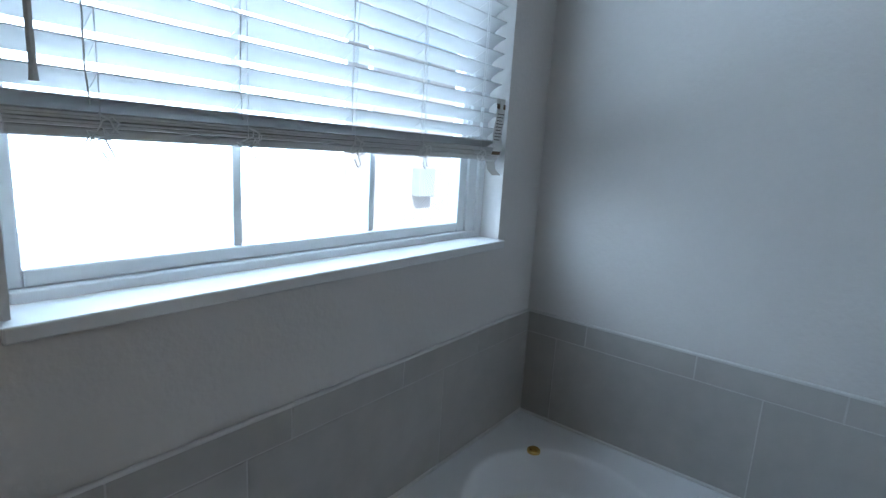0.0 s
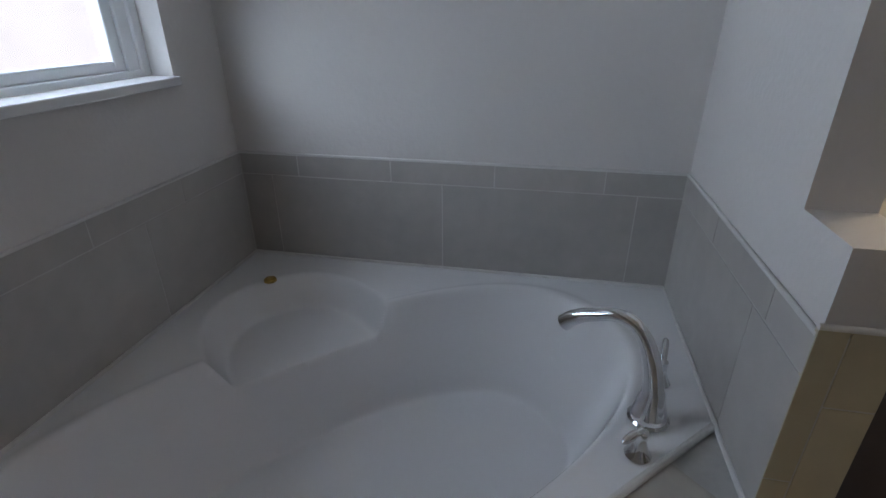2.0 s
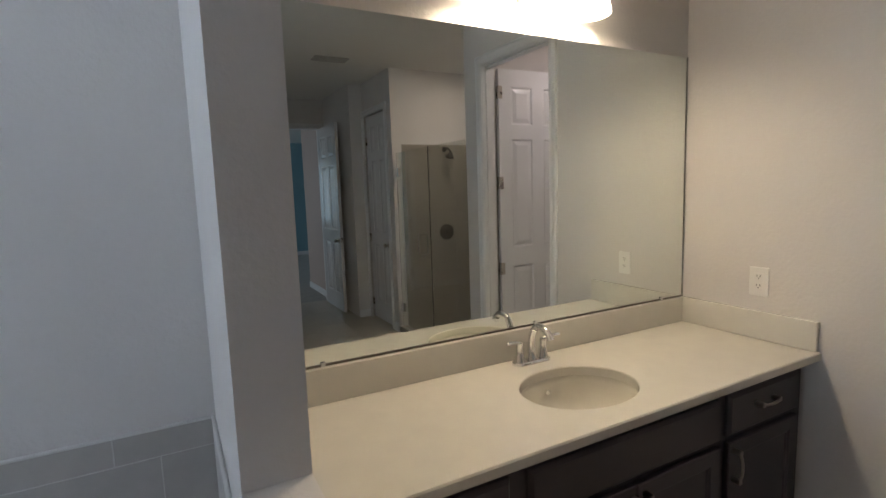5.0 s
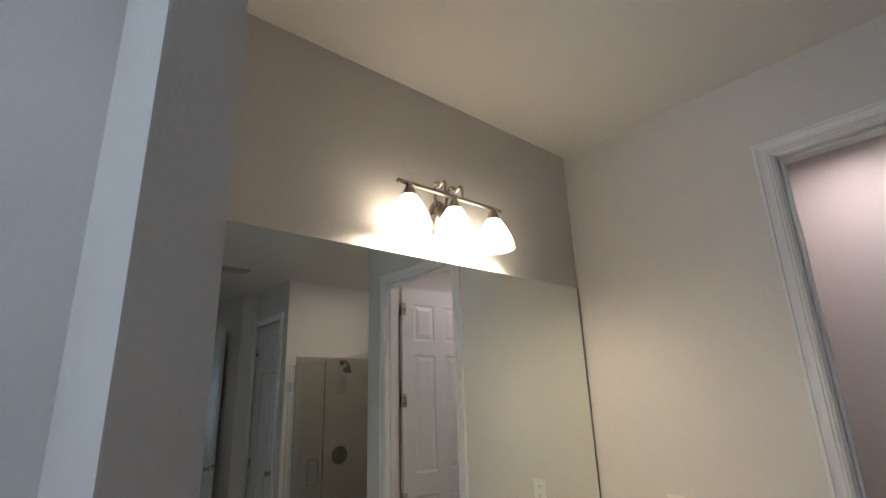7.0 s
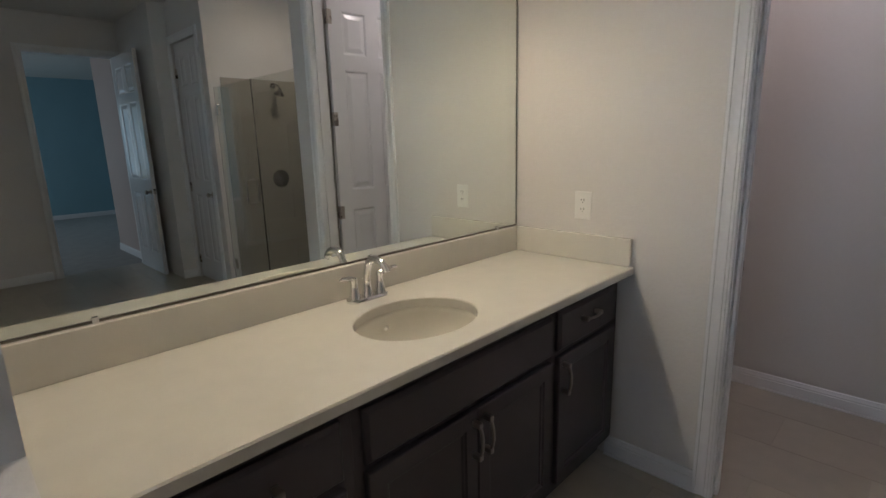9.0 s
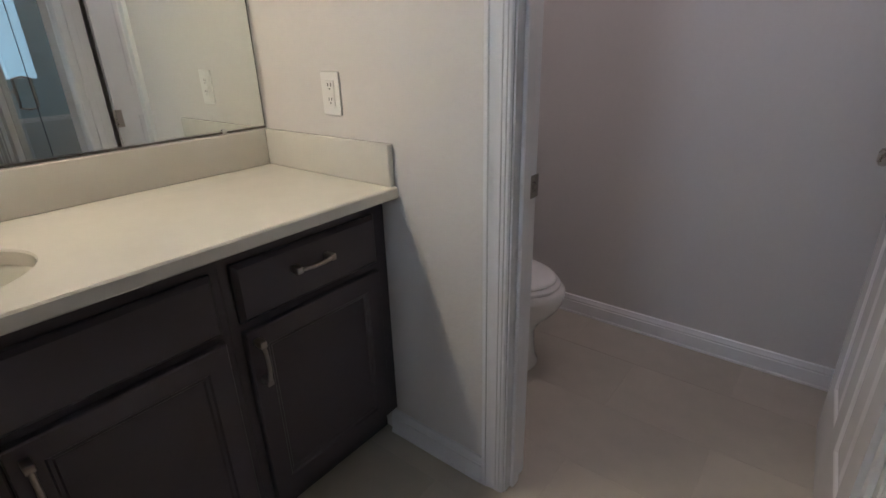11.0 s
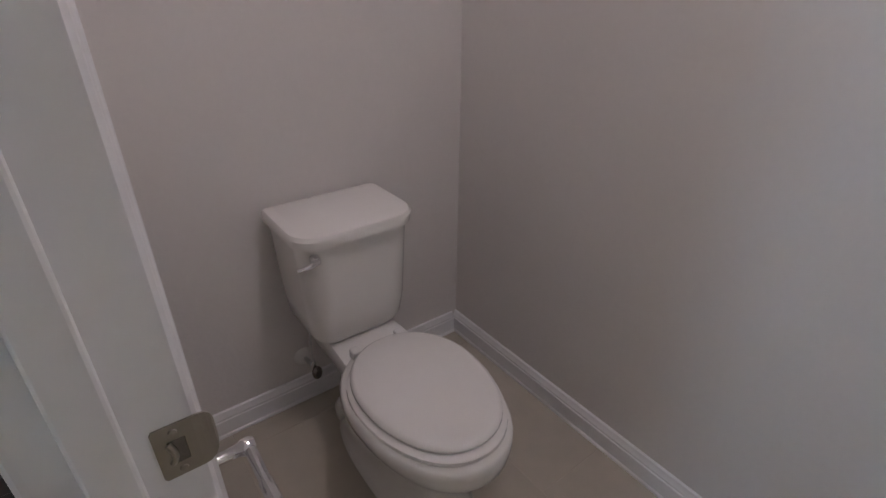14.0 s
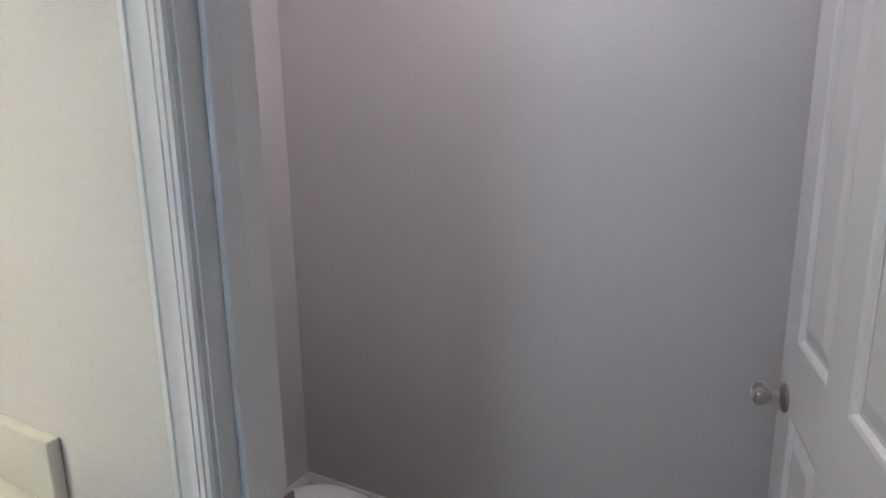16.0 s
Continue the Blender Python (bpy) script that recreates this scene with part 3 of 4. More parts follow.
# tiled deck round the tub's front
deck = thing("tub_deck", (0.3, 0.3, 0), "beige tiled tub deck with a tiled apron", "tub deck", kind="structure")
bm = bmesh.new()
p0, p1 = Vector((KX0 - 0.011, TY - (DECKCUT * S2 - (KX0 - 0.011 - TX)), 0)), Vector((TX, TY - DECKCUT * S2, 0))
q0, q1 = Vector((KX0 - 0.011, TY - (CUT * S2 - (KX0 - 0.011 - TX)), 0)), Vector((TX, TY - CUT * S2, 0))
loft(bm, [[p0 + Vector((0, 0, h)), p1 + Vector((0, 0, h)), q1 + Vector((0, 0, h)), q0 + Vector((0, 0, h))] for h in (0.0, 0.487)])
part("deck_core", bm, GROUT, deck)
along = (p1 - p0).normalized()
inw = Vector((-1, 1, 0)).normalized()
run, wd = (p1 - p0).length, (DECKCUT - CUT)
s, first_len = 0.0, 0.24
while s < run - 0.02:
    e = min(s + first_len, run)
    a, b = p0 + along * (s + 0.002), p0 + along * (e - 0.002)
    k = 0.002
    part("tile", loft(bmesh.new(), [[a + Vector((0, 0, h)), b + Vector((0, 0, h)), b + inw * (wd - k) + Vector((0, 0, h)), a + inw * (wd - k) + Vector((0, 0, h))] for h in (0.487, 0.495)]), DECKTILE, deck)
    s, first_len = e, 0.305
    for z0, z1 in ((0.003, 0.24), (0.244, 0.495)):
        part("tile", loft(bmesh.new(), [[a + Vector((0, 0, z0)), b + Vector((0, 0, z0)), b + Vector((0, 0, z1)), a + Vector((0, 0, z1))], [a - inw * 0.009 + Vector((0, 0, z0)), b - inw * 0.009 + Vector((0, 0, z0)), b - inw * 0.009 + Vector((0, 0, z1)), a - inw * 0.009 + Vector((0, 0, z1))]]), DECKTILE, deck)
part("caulk", tube(bmesh.new(), [q0 + Vector((0, 0, 0.4965)), q1 + Vector((0, 0, 0.4965))], 0.0088, 10), RUBBER, deck)

# deck-mounted roman tub filler
tap = thing("tub_filler_spout", (0.496, 0.827, TZ), "polished chrome arched tub spout on the deck", "tub faucet")
b0 = Vector((0.496, 0.827, TZ))
aim = Vector((-0.904, 0.427, 0)).normalized()
spine = [b0 + Vector((0, 0, h)) for h in (0.0, 0.006, 0.02, 0.045, 0.075)]
spine += arc(b0 + Vector((0, 0, 0.085)) + aim * 0.003, b0 + Vector((0, 0, 0.272)) + aim * 0.030, b0 + aim * 0.138 + Vector((0, 0, 0.217)), 12)
spine += [b0 + aim * 0.172 + Vector((0, 0, 0.203)), b0 + aim * 0.200 + Vector((0, 0, 0.184)), b0 + aim * 0.216 + Vector((0, 0, 0.166))]
rad = [0.041, 0.041, 0.037, 0.0305, 0.0245] + [0.0225 - 0.0075 * min(1, i / 6) for i in range(13)] + [0.0165, 0.0185, 0.0200]
part("spout", tube(bmesh.new(), spine, rad, 20), CHROME, tap, smooth=50)
part("flange", lathe(bmesh.new(), [(0.044, 0.0), (0.045, 0.003), (0.041, 0.008)], b0, 28), CHROME, tap, smooth=30)


def tap_handle(place, way, rise):
    """Bell-shaped base with a blade lever that leans out along way and rises."""
    th = thing("tub_tap_handle", place, "polished chrome lever tub tap on the deck", "tap", group="tub taps")
    p = Vector(place)
    part("base", lathe(bmesh.new(), [(0.026, 0.0), (0.027, 0.003), (0.024, 0.008), (0.017, 0.022), (0.0125, 0.040), (0.0115, 0.050), (0.0135, 0.054), (0.013, 0.062), (0.008, 0.067), (0.0005, 0.068)], p, 24), CHROME, th, smooth=40)
    w = Vector(way).normalized()
    run = [(0.0, 0.058, 0.008), (0.007, 0.068, 0.0085), (0.018, 0.070 + rise * 0.3, 0.0080), (0.032, 0.071 + rise * 0.7, 0.0088), (0.044, 0.070 + rise, 0.0075), (0.051, 0.069 + rise * 1.1, 0.003)]
    part("lever", tube(bmesh.new(), [p + w * o + Vector((0, 0, z)) for o, z, r in run], [r for o, z, r in run], 12), CHROME, th, smooth=50)


tap_handle((0.540, 0.956, TZ), (0.2, 0.95, 0), 0.024)
tap_handle((0.459, 0.715, TZ), (-0.8, -0.6, 0), -0.014)

# ---- vanity ----
CT, CF = 0.849, 0.894
def sink_ring(a, b, z, n=64):
    return [Vector((SX + a * math.cos(2 * math.pi * i / n), SY + b * math.sin(2 * math.pi * i / n), z)) for i in range(n)]


SX, SY, SA, SB = 1.672, 1.140, 0.198, 0.160
x0, x1, y0, y1 = KX1 + 0.0004, EX - 0.0004, CF, NY - 0.0004
top = thing("vanity_countertop", (1.7, 1.17, CT), "cream quartz vanity top with a backsplash", "countertop")
corner_angles = [math.atan2(yy - SY, xx - SX) % (2 * math.pi) for xx, yy in ((x1, y1), (x0, y1), (x0, y0), (x1, y0))]
angs = sorted([2 * math.pi * i / 60 for i in range(60)] + corner_angles)
ring_in = [(SX + SA * math.cos(a), SY + SB * math.sin(a)) for a in angs]
ring_out = []
for a in angs:
    c, s = math.cos(a), math.sin(a)
    t = min((x1 - SX) / c if c > 1e-9 else 1e9, (x0 - SX) / c if c < -1e-9 else 1e9, (y1 - SY) / s if s > 1e-9 else 1e9, (y0 - SY) / s if s < -1e-9 else 1e9)
    ring_out.append((SX + c * t, SY + s * t))


def ease(ring, d, k):
    out = []
    for x, y in ring:
        out.append((min(max(x, x0 + d), x1 - d) if k else x, min(max(y, y0 + d), y1 - d) if k else y))
    return out


loops = [[(SX + (x - SX) * 1.0, SY + (y - SY) * 1.0, CT - 0.032) for x, y in ring_in], [(x, y, CT - 0.004) for x, y in ring_in], [(SX + (x - SX) * 1.018, SY + (y - SY) * 1.018, CT) for x, y in ring_in],
         [(x, y, CT) for x, y in ease(ring_out, 0.004, 1)], [(x, y, CT - 0.004) for x, y in ring_out], [(x, y, CT - 0.028) for x, y in ring_out], [(x, y, CT - 0.032) for x, y in ease(ring_out, 0.004, 1)]]
bm = loft(bmesh.new(), loops + [loops[0]], close=False)
bmesh.ops.remove_doubles(bm, verts=bm.verts, dist=1e-5)
part("slab", bm, QUARTZ, top, smooth=35)
part("backsplash", B(x0, x1 - 0.0196, NY - 0.020, NY - 0.0004, CT + 0.0002, 0.961, bevel=0.004, seg=3), QUARTZ, top, smooth=50)
part("sidesplash", B(EX - 0.020, EX - 0.0004, CF + 0.010, NY - 0.0004, CT + 0.0002, 0.961, bevel=0.004, seg=3), QUARTZ, top, smooth=50)
sink = thing("sink_basin", (SX, SY, CT - 0.15), "oval undermount biscuit china sink", "sink")
prof = [(1.03, -0.033), (1.0, -0.036), (0.985, -0.05), (0.95, -0.085), (0.86, -0.120), (0.68, -0.145), (0.40, -0.158), (0.10, -0.162)]
bm = loft(bmesh.new(), [sink_ring(SA * k, SB * k, CT + h) for k, h in prof], close=False)
bmesh.ops.contextual_create(bm, geom=[e for e in bm.edges if len(e.link_faces) == 1 and max(v.co.z for v in e.verts) < CT - 0.15])
part("bowl", bm, BISCUIT, sink, smooth=60)
part("drain", lathe(bmesh.new(), [(0.022, -0.1615), (0.022, -0.158), (0.017, -0.156), (0.0005, -0.154)], (SX, SY, CT), 20), CHROME, sink, "chrome drain stopper", smooth=30)
part("overflow", lathe(bmesh.new(), [(0.008, 0), (0.0085, -0.002), (0.0005, -0.003)], (SX, SY + SB * 0.93, CT - 0.075), 14, "y"), CHROME, sink, "chrome overflow ring")

fau = thing("sink_faucet", (SX, 1.388, CT), "polished chrome two-handle centerset basin faucet", "faucet")
fx, fy = SX + 0.012, 1.392
bm = bmesh.new()
ring = [(fx + (0.052 if math.cos(a) > 0 else -0.052) + 0.027 * math.cos(a), fy + 0.027 * math.sin(a)) for a in (2 * math.pi * (i + 0.5) / 32 for i in range(32))]
loft(bm, [[(x, y, CT) for x, y in ring], [(x, y, CT + 0.008) for x, y in ring], [(fx + (x - fx) * 0.95, fy + (y - fy) * 0.9, CT + 0.012) for x, y in ring]])
part("base_plate", bm, CHROME, fau, smooth=40)
sp = [(fx, fy, CT + h) for h in (0.010, 0.03, 0.06)] + arc((fx, fy, CT + 0.07), (fx, fy - 0.01, CT + 0.165), (fx, fy - 0.085, CT + 0.132), 10) + [(fx, fy - 0.100, CT + 0.118), (fx, fy - 0.106, CT + 0.106)]
part("spout", tube(bmesh.new(), sp, [0.020, 0.015, 0.013] + [0.0125] * 11 + [0.0125, 0.0135], 16), CHROME, fau, smooth=50)
for k in (-1, 1):
    hx = fx + k * 0.052
    h = part("handle", lathe(bmesh.new(), [(0.020, 0.010), (0.018, 0.018), (0.013, 0.045), (0.011, 0.066), (0.013, 0.070), (0.012, 0.080), (0.0005, 0.084)], (hx, fy, CT), 20), CHROME, fau, smooth=40)
    part("lever", tube(bmesh.new(), [(hx, fy, CT + 0.076), (hx + k * 0.02, fy - 0.006, CT + 0.084), (hx + k * 0.055, fy - 0.014, CT + 0.090), (hx + k * 0.066, fy - 0.016, CT + 0.088)], [0.008, 0.0075, 0.006, 0.003], 12), CHROME, h, smooth=50)
part("lift_rod", tube(bmesh.new(), [(fx, fy + 0.02, CT + 0.01), (fx, fy + 0.02, CT + 0.06), (fx, fy + 0.02, CT + 0.068)], [0.0025, 0.0025, 0.005], 10), CHROME, fau)

FY = 0.957


def panel_front(name, xa, xb, za, zb, parent, framed):
    """A cabinet front; a framed one has a recessed centre panel."""
    y_f, y_b = FY - 0.020, FY - 0.0005
    if not framed:
        bm = bmesh.new()
        r = [(xa, za), (xb, za), (xb, zb), (xa, zb)]

        def ins(d):
            return [(x + (d if x == xa else -d), zz + (d if zz == za else -d)) for x, zz in r]
        loft(bm, [[(x, y_b, zz) for x, zz in r], [(x, y_f + 0.010, zz) for x, zz in r], [(x, y_f + 0.004, zz) for x, zz in ins(0.006)], [(x, y_f, zz) for x, zz in ins(0.010)]])
        return part(name, bm, CAB, parent)
    r = [(xa, za), (xb, za), (xb, zb), (xa, zb)]

    def ins(d):
        return [(x + (d if x == xa else -d), zz + (d if zz == za else -d)) for x, zz in r]
    prof = [(0, y_b), (0, y_f + 0.003), (0.003, y_f), (0.048, y_f), (0.052, y_f + 0.005), (0.058, y_f + 0.006), (0.062, y_f + 0.010)]
    bm = loft(bmesh.new(), [[(x, y, zz) for x, zz in ins(d)] for d, y in prof])
    return part(name, bm, CAB, parent)


def pull(cx, cz, length, vertical, parent):
    """A bridge pull with square feet and an arched bar."""
    h = length / 2
    y = FY - 0.020

    def P(s, out):
        return Vector((cx, y - out, cz + s)) if vertical else Vector((cx + s, y - out, cz))
    bm = bmesh.new()
    for s in (-h, h):
        c = P(s * 0.90, 0.0)
        box(bm, c.x - 0.008, c.x + 0.008, c.y - 0.030, c.y - 0.0003, c.z - 0.008, c.z + 0.008, bevel=0.002)
    tube(bm, [P(-h * 0.9, 0.023), P(-h * 0.6, 0.030), P(-h * 0.25, 0.034), P(h * 0.25, 0.034), P(h * 0.6, 0.030), P(h * 0.9, 0.023)], 0.0050, 8)
    return part("pull_handle", bm, PULLM, parent, "dark brushed nickel bridge pull", smooth=50)


def cabinet(xa, xb, label):
    th = thing("vanity_cabinet", ((xa + xb) / 2, 1.2, 0), label, "cabinet", group="vanity cabinets")
    bm = bmesh.new()
    box(bm, xa, xa + 0.016, FY + 0.019, NY - 0.002, 0.100, CT - 0.033)
    box(bm, xb - 0.016, xb, FY + 0.019, NY - 0.002, 0.100, CT - 0.033)
    box(bm, xa + 0.016, xb - 0.016, FY + 0.019, NY - 0.002, 0.100, 0.116)
    box(bm, xa + 0.016, xb - 0.016, NY - 0.010, NY - 0.002, 0.116, CT - 0.033)
    part("body", bm, CAB, th)
    part("face_frame", B(xa, xb, FY, FY + 0.0188, 0.100, CT - 0.033), CAB, th)
    part("toe_kick", B(xa, xb, 1.010, NY - 0.002, 0.0, 0.0995), CAB, th)
    return th


cl = cabinet(KX1 + 0.002, 1.2945, "charcoal painted vanity cabinet with drawer and door")
cm = cabinet(1.2955, 2.1145, "charcoal painted sink cabinet with two doors")
cr = cabinet(2.1155, EX - 0.002, "charcoal painted vanity cabinet beside the wall")
d = panel_front("drawer", 0.845, 1.262, 0.628, 0.772, cl, False)
pull(1.050, 0.704, 0.108, False, d)
d = panel_front("door", 0.845, 1.262, 0.118, 0.606, cl, True)
pull(1.241, 0.520, 0.112, True, d)
panel_front("false_front", 1.321, 2.094, 0.632, 0.772, cm, False)
d = panel_front("door", 1.321, 1.7035, 0.118, 0.612, cm, True)
pull(1.684, 0.528, 0.112, True, d)
d = panel_front("door", 1.7065, 2.094, 0.118, 0.612, cm, True)
pull(1.732, 0.528, 0.112, True, d)
d = panel_front("drawer", 2.138, 2.550, 0.636, 0.776, cr, False)
pull(2.328, 0.722, 0.108, False, d)
d = panel_front("door", 2.138, 2.550, 0.118, 0.614, cr, True)
pull(2.160, 0.536, 0.112, True, d)

# ---- mirror ----
mir = thing("vanity_mirror", (1.68, NY, 0.968), "large frameless wall mirror above the vanity", "mirror")
part("mirror_glass", B(KX1 + 0.004, 2.590, NY - 0.006, NY - 0.0005, 0.970, 2.002), MIRROR, mir)
# channel coloured dark to draw the shaded gap between mirror and backsplash
part("bottom_channel", B(KX1 + 0.004, 2.592, NY - 0.009, NY - 0.0065, 0.9625, 0.9685), DARKNICKEL, mir, "thin bottom channel, coloured dark as the gap line under the mirror")
part("side_channel", B(2.5905, 2.595, NY - 0.010, NY - 0.0005, 0.9625, 2.004), CHROME, mir, "thin metal side channel")
for x in (0.95, 1.75, 2.45):
    part("clip", B(x - 0.007, x + 0.007, NY - 0.0115, NY - 0.0092, 0.962, 0.976, bevel=0.001), CHROME, mir)

# ---- vanity light ----
LX, LY, LZ = 1.726, 1.366, 2.232
lamp = thing("vanity_light", (LX, NY, 2.17), "brushed nickel three-light bath bar with opal shades", "wall light")
part("back_plate", lathe(bmesh.new(), [(0.058, 0.0), (0.058, -0.008), (0.050, -0.018), (0.030, -0.024), (0.0005, -0.025)], (LX, NY - 0.0005, 2.165), 28, "y", 0.85, 1.35), NICKEL, lamp, smooth=40)
part("bar", tube(bmesh.new(), [(LX - 0.255, LY, LZ), (LX + 0.255, LY, LZ)], 0.0085, 12), NICKEL, lamp, smooth=50)
for k in (-1, 1):
    xx = LX + k * 0.042
    part("arm", tube(bmesh.new(), arc((xx * 0.4 + LX * 0.6, NY - 0.02, 2.165), (xx, NY - 0.012, 2.36), (xx, LY + 0.030, 2.275), 10) + arc((xx, LY + 0.018, 2.284), (xx, LY - 0.010, 2.300), (xx, LY, LZ), 6), 0.0062, 10), NICKEL, lamp, smooth=50)
for k in (-1, 0, 1):
    xx = LX + k * 0.208
    part("socket", lathe(bmesh.new(), [(0.010, -0.004), (0.014, -0.012), (0.027, -0.042), (0.028, -0.048)], (xx, LY, LZ), 20), NICKEL, lamp, smooth=40)
    bm = bmesh.new()
    outer = [(0.024, -0.042), (0.034, -0.056), (0.052, -0.086), (0.066, -0.116), (0.074, -0.144), (0.077, -0.166)]
    rings = [[(xx + r * math.cos(2 * math.pi * i / 32), LY + r * math.sin(2 * math.pi * i / 32), LZ + h) for i in range(32)] for r, h in outer + [(r - 0.003, h) for r, h in outer[::-1]]]
    loft(bm, rings, close=False)
    part("shade", bm, SHADE, lamp, "glowing white opal glass shade", smooth=60)
    bulb("vanity_bulb", (xx, LY, LZ - 0.125), BULB_POWER, 0.03, (1.0, 0.86, 0.59))

# ---- outlet ----
OY, OZ = 1.120, 1.076
out = thing("wall_outlet", (EX, OY, OZ), "white double outlet plate on the wall", "outlet")
part("plate", B(EX - 0.006, EX - 0.0005, OY - 0.037, OY + 0.037, OZ - 0.057, OZ + 0.057, bevel=0.003), PLATE, out)
rec = part("receptacle", B(EX - 0.008, EX - 0.0058, OY - 0.017, OY + 0.017, OZ - 0.034, OZ + 0.034, bevel=0.001), PLATE, out)
for zc in (OZ - 0.018, OZ + 0.019):
    for dy in (-0.006, 0.006):
        part("slot", B(EX - 0.0086, EX - 0.0079, OY + dy - 0.0012, OY + dy + 0.0012, zc, zc + 0.008), DARK, rec)
    part("slot", lathe(bmesh.new(), [(0.0022, -0.0086), (0.0022, -0.0079)], (EX, OY, zc - 0.006), 10, "x"), DARK, rec)
for zc in (OZ - 0.048, OZ + 0.048):
    part("screw", lathe(bmesh.new(), [(0.003, -0.0068), (0.003, -0.0059)], (EX, OY, zc), 10, "x"), PLATE, out)

# ---- toilet room ----
BX0, BYB = 3.146, 1.44


def oval(cx, cy, rx, ryf, ryb, z, n=40, p=2.0):
    """An egg-shaped ring: ryf towards the front (low y), ryb towards the back."""
    pts = []
    for i in range(n):
        a = 2 * math.pi * i / n
        c, s = math.cos(a), math.sin(a)
        c, s = math.copysign(abs(c) ** (2 / p), c), math.copysign(abs(s) ** (2 / p), s)
        pts.append(Vector((cx + rx * c, cy + (ryb if s > 0 else ryf) * s, z)))
    return pts


wc = thing("toilet", (BX0, 1.05, 0), "white two-piece toilet with the lid closed", "toilet", turn=Matrix.Translation((3.181 - 1.03 * BX0, -0.0786, 0)) @ Matrix.Scale(1.03, 4))
rings = [oval(BX0, 1.08, 0.114, 0.255, 0.27, 0.0, p=2.6), oval(BX0, 1.08, 0.114, 0.255, 0.27, 0.010, p=2.6), oval(BX0, 1.08, 0.104, 0.244, 0.265, 0.026, p=2.6), oval(BX0, 1.08, 0.100, 0.240, 0.26, 0.09, p=2.5),
         oval(BX0, 1.08, 0.101, 0.240, 0.26, 0.15, p=2.4), oval(BX0, 1.06, 0.110, 0.250, 0.26, 0.20, p=2.3), oval(BX0, 1.035, 0.136, 0.270, 0.25, 0.245, p=2.2), oval(BX0, 1.01, 0.160, 0.272, 0.22, 0.285, p=2.15),
         oval(BX0, 1.00, 0.166, 0.268, 0.205, 0.318, p=2.1), oval(BX0, 1.00, 0.165, 0.267, 0.20, 0.336, p=2.1), oval(BX0, 1.00, 0.159, 0.260, 0.195, 0.343, p=2.1)]
part("bowl", loft(bmesh.new(), rings), CHINA, wc, smooth=60)
part("rear_deck", loft(bmesh.new(), [[(BX0 - w, 1.09, z), (BX0 + w, 1.09, z), (BX0 + 0.088, 1.42, z), (BX0 - 0.088, 1.42, z)] for w, z in ((0.088, 0.27), (0.106, 0.30), (0.106, 0.334), (0.102, 0.338))]), CHINA, wc, smooth=30)
for k in (-1, 1):
    part("trapway", tube(bmesh.new(), arc((BX0 + k * 0.070, 1.00, 0.075), (BX0 + k * 0.082, 1.16, 0.330), (BX0 + k * 0.074, 1.29, 0.045), 12), [0.012, 0.022, 0.028] + [0.031] * 8 + [0.026, 0.016], 14), CHINA, wc, smooth=60)
part("seat", loft(bmesh.new(), [oval(BX0, 0.99, 0.154, 0.234, 0.172, 0.3435, p=2.1), oval(BX0, 0.99, 0.159, 0.239, 0.175, 0.348, p=2.1), oval(BX0, 0.99, 0.158, 0.238, 0.175, 0.356, p=2.1), oval(BX0, 0.99, 0.153, 0.232, 0.172, 0.359, p=2.1)]), SEATPL, wc, smooth=50)
part("lid", loft(bmesh.new(), [oval(BX0 + 0.003, 0.992, 0.146, 0.220, 0.174, 0.3615, p=2.1), oval(BX0 + 0.003, 0.992, 0.150, 0.224, 0.176, 0.365, p=2.1), oval(BX0 + 0.003, 0.992, 0.149, 0.223, 0.176, 0.371, p=2.1), oval(BX0 + 0.003, 0.992, 0.139, 0.212, 0.168, 0.3770, p=2.1), oval(BX0, 0.992, 0.07, 0.12, 0.09, 0.3800, p=2.1)]), SEATPL, wc, smooth=60)
for k in (-1, 1):
    part("hinge", B(BX0 + k * 0.064 - 0.014, BX0 + k * 0.064 + 0.014, 1.158, 1.186, 0.338, 0.366, bevel=0.004), SEATPL, wc)
    part("bolt_cap", lathe(bmesh.new(), [(0.012, 0.010), (0.012, 0.016), (0.008, 0.022), (0.0005, 0.023)], (BX0 + k * 0.098, 1.18, 0), 16), CHINA, wc, smooth=50)


def tank_ring(w, yf, yb, z, r=0.055, n=6):
    pts = []
    for sx, sy, rr in ((1, -1, r), (1, 1, 0.012), (-1, 1, 0.012), (-1, -1, r)):
        cx, cyy = BX0 + 0.003 + sx * (w - rr), (yf + rr if sy < 0 else yb - rr)
        a0 = {(1, -1): -90, (1, 1): 0, (-1, 1): 90, (-1, -1): 180}[(sx, sy)]
        for i in range(n + 1):
            a = radians(a0 + 90 * i / n)
            pts.append(Vector((cx + rr * math.cos(a), cyy + rr * math.sin(a), z)))
    return pts


tk = part("tank", loft(bmesh.new(), [tank_ring(0.104, 1.268, 1.43, 0.3385, 0.045), tank_ring(0.122, 1.252, 1.44, 0.343, 0.05), tank_ring(0.132, 1.242, 1.445, 0.362, 0.058), tank_ring(0.139, 1.233, 1.445, 0.42, 0.06), tank_ring(0.149, 1.226, 1.445, 0.634, 0.06)]), CHINA, wc, smooth=40)
part("tank_lid", loft(bmesh.new(), [tank_ring(0.149, 1.226, 1.448, 0.6345, 0.06), tank_ring(0.160, 1.212, 1.452, 0.639, 0.07), tank_ring(0.162, 1.210, 1.452, 0.660, 0.07), tank_ring(0.157, 1.215, 1.450, 0.669, 0.068), tank_ring(0.14, 1.235, 1.435, 0.672, 0.06)]), CHINA, wc, smooth=40)
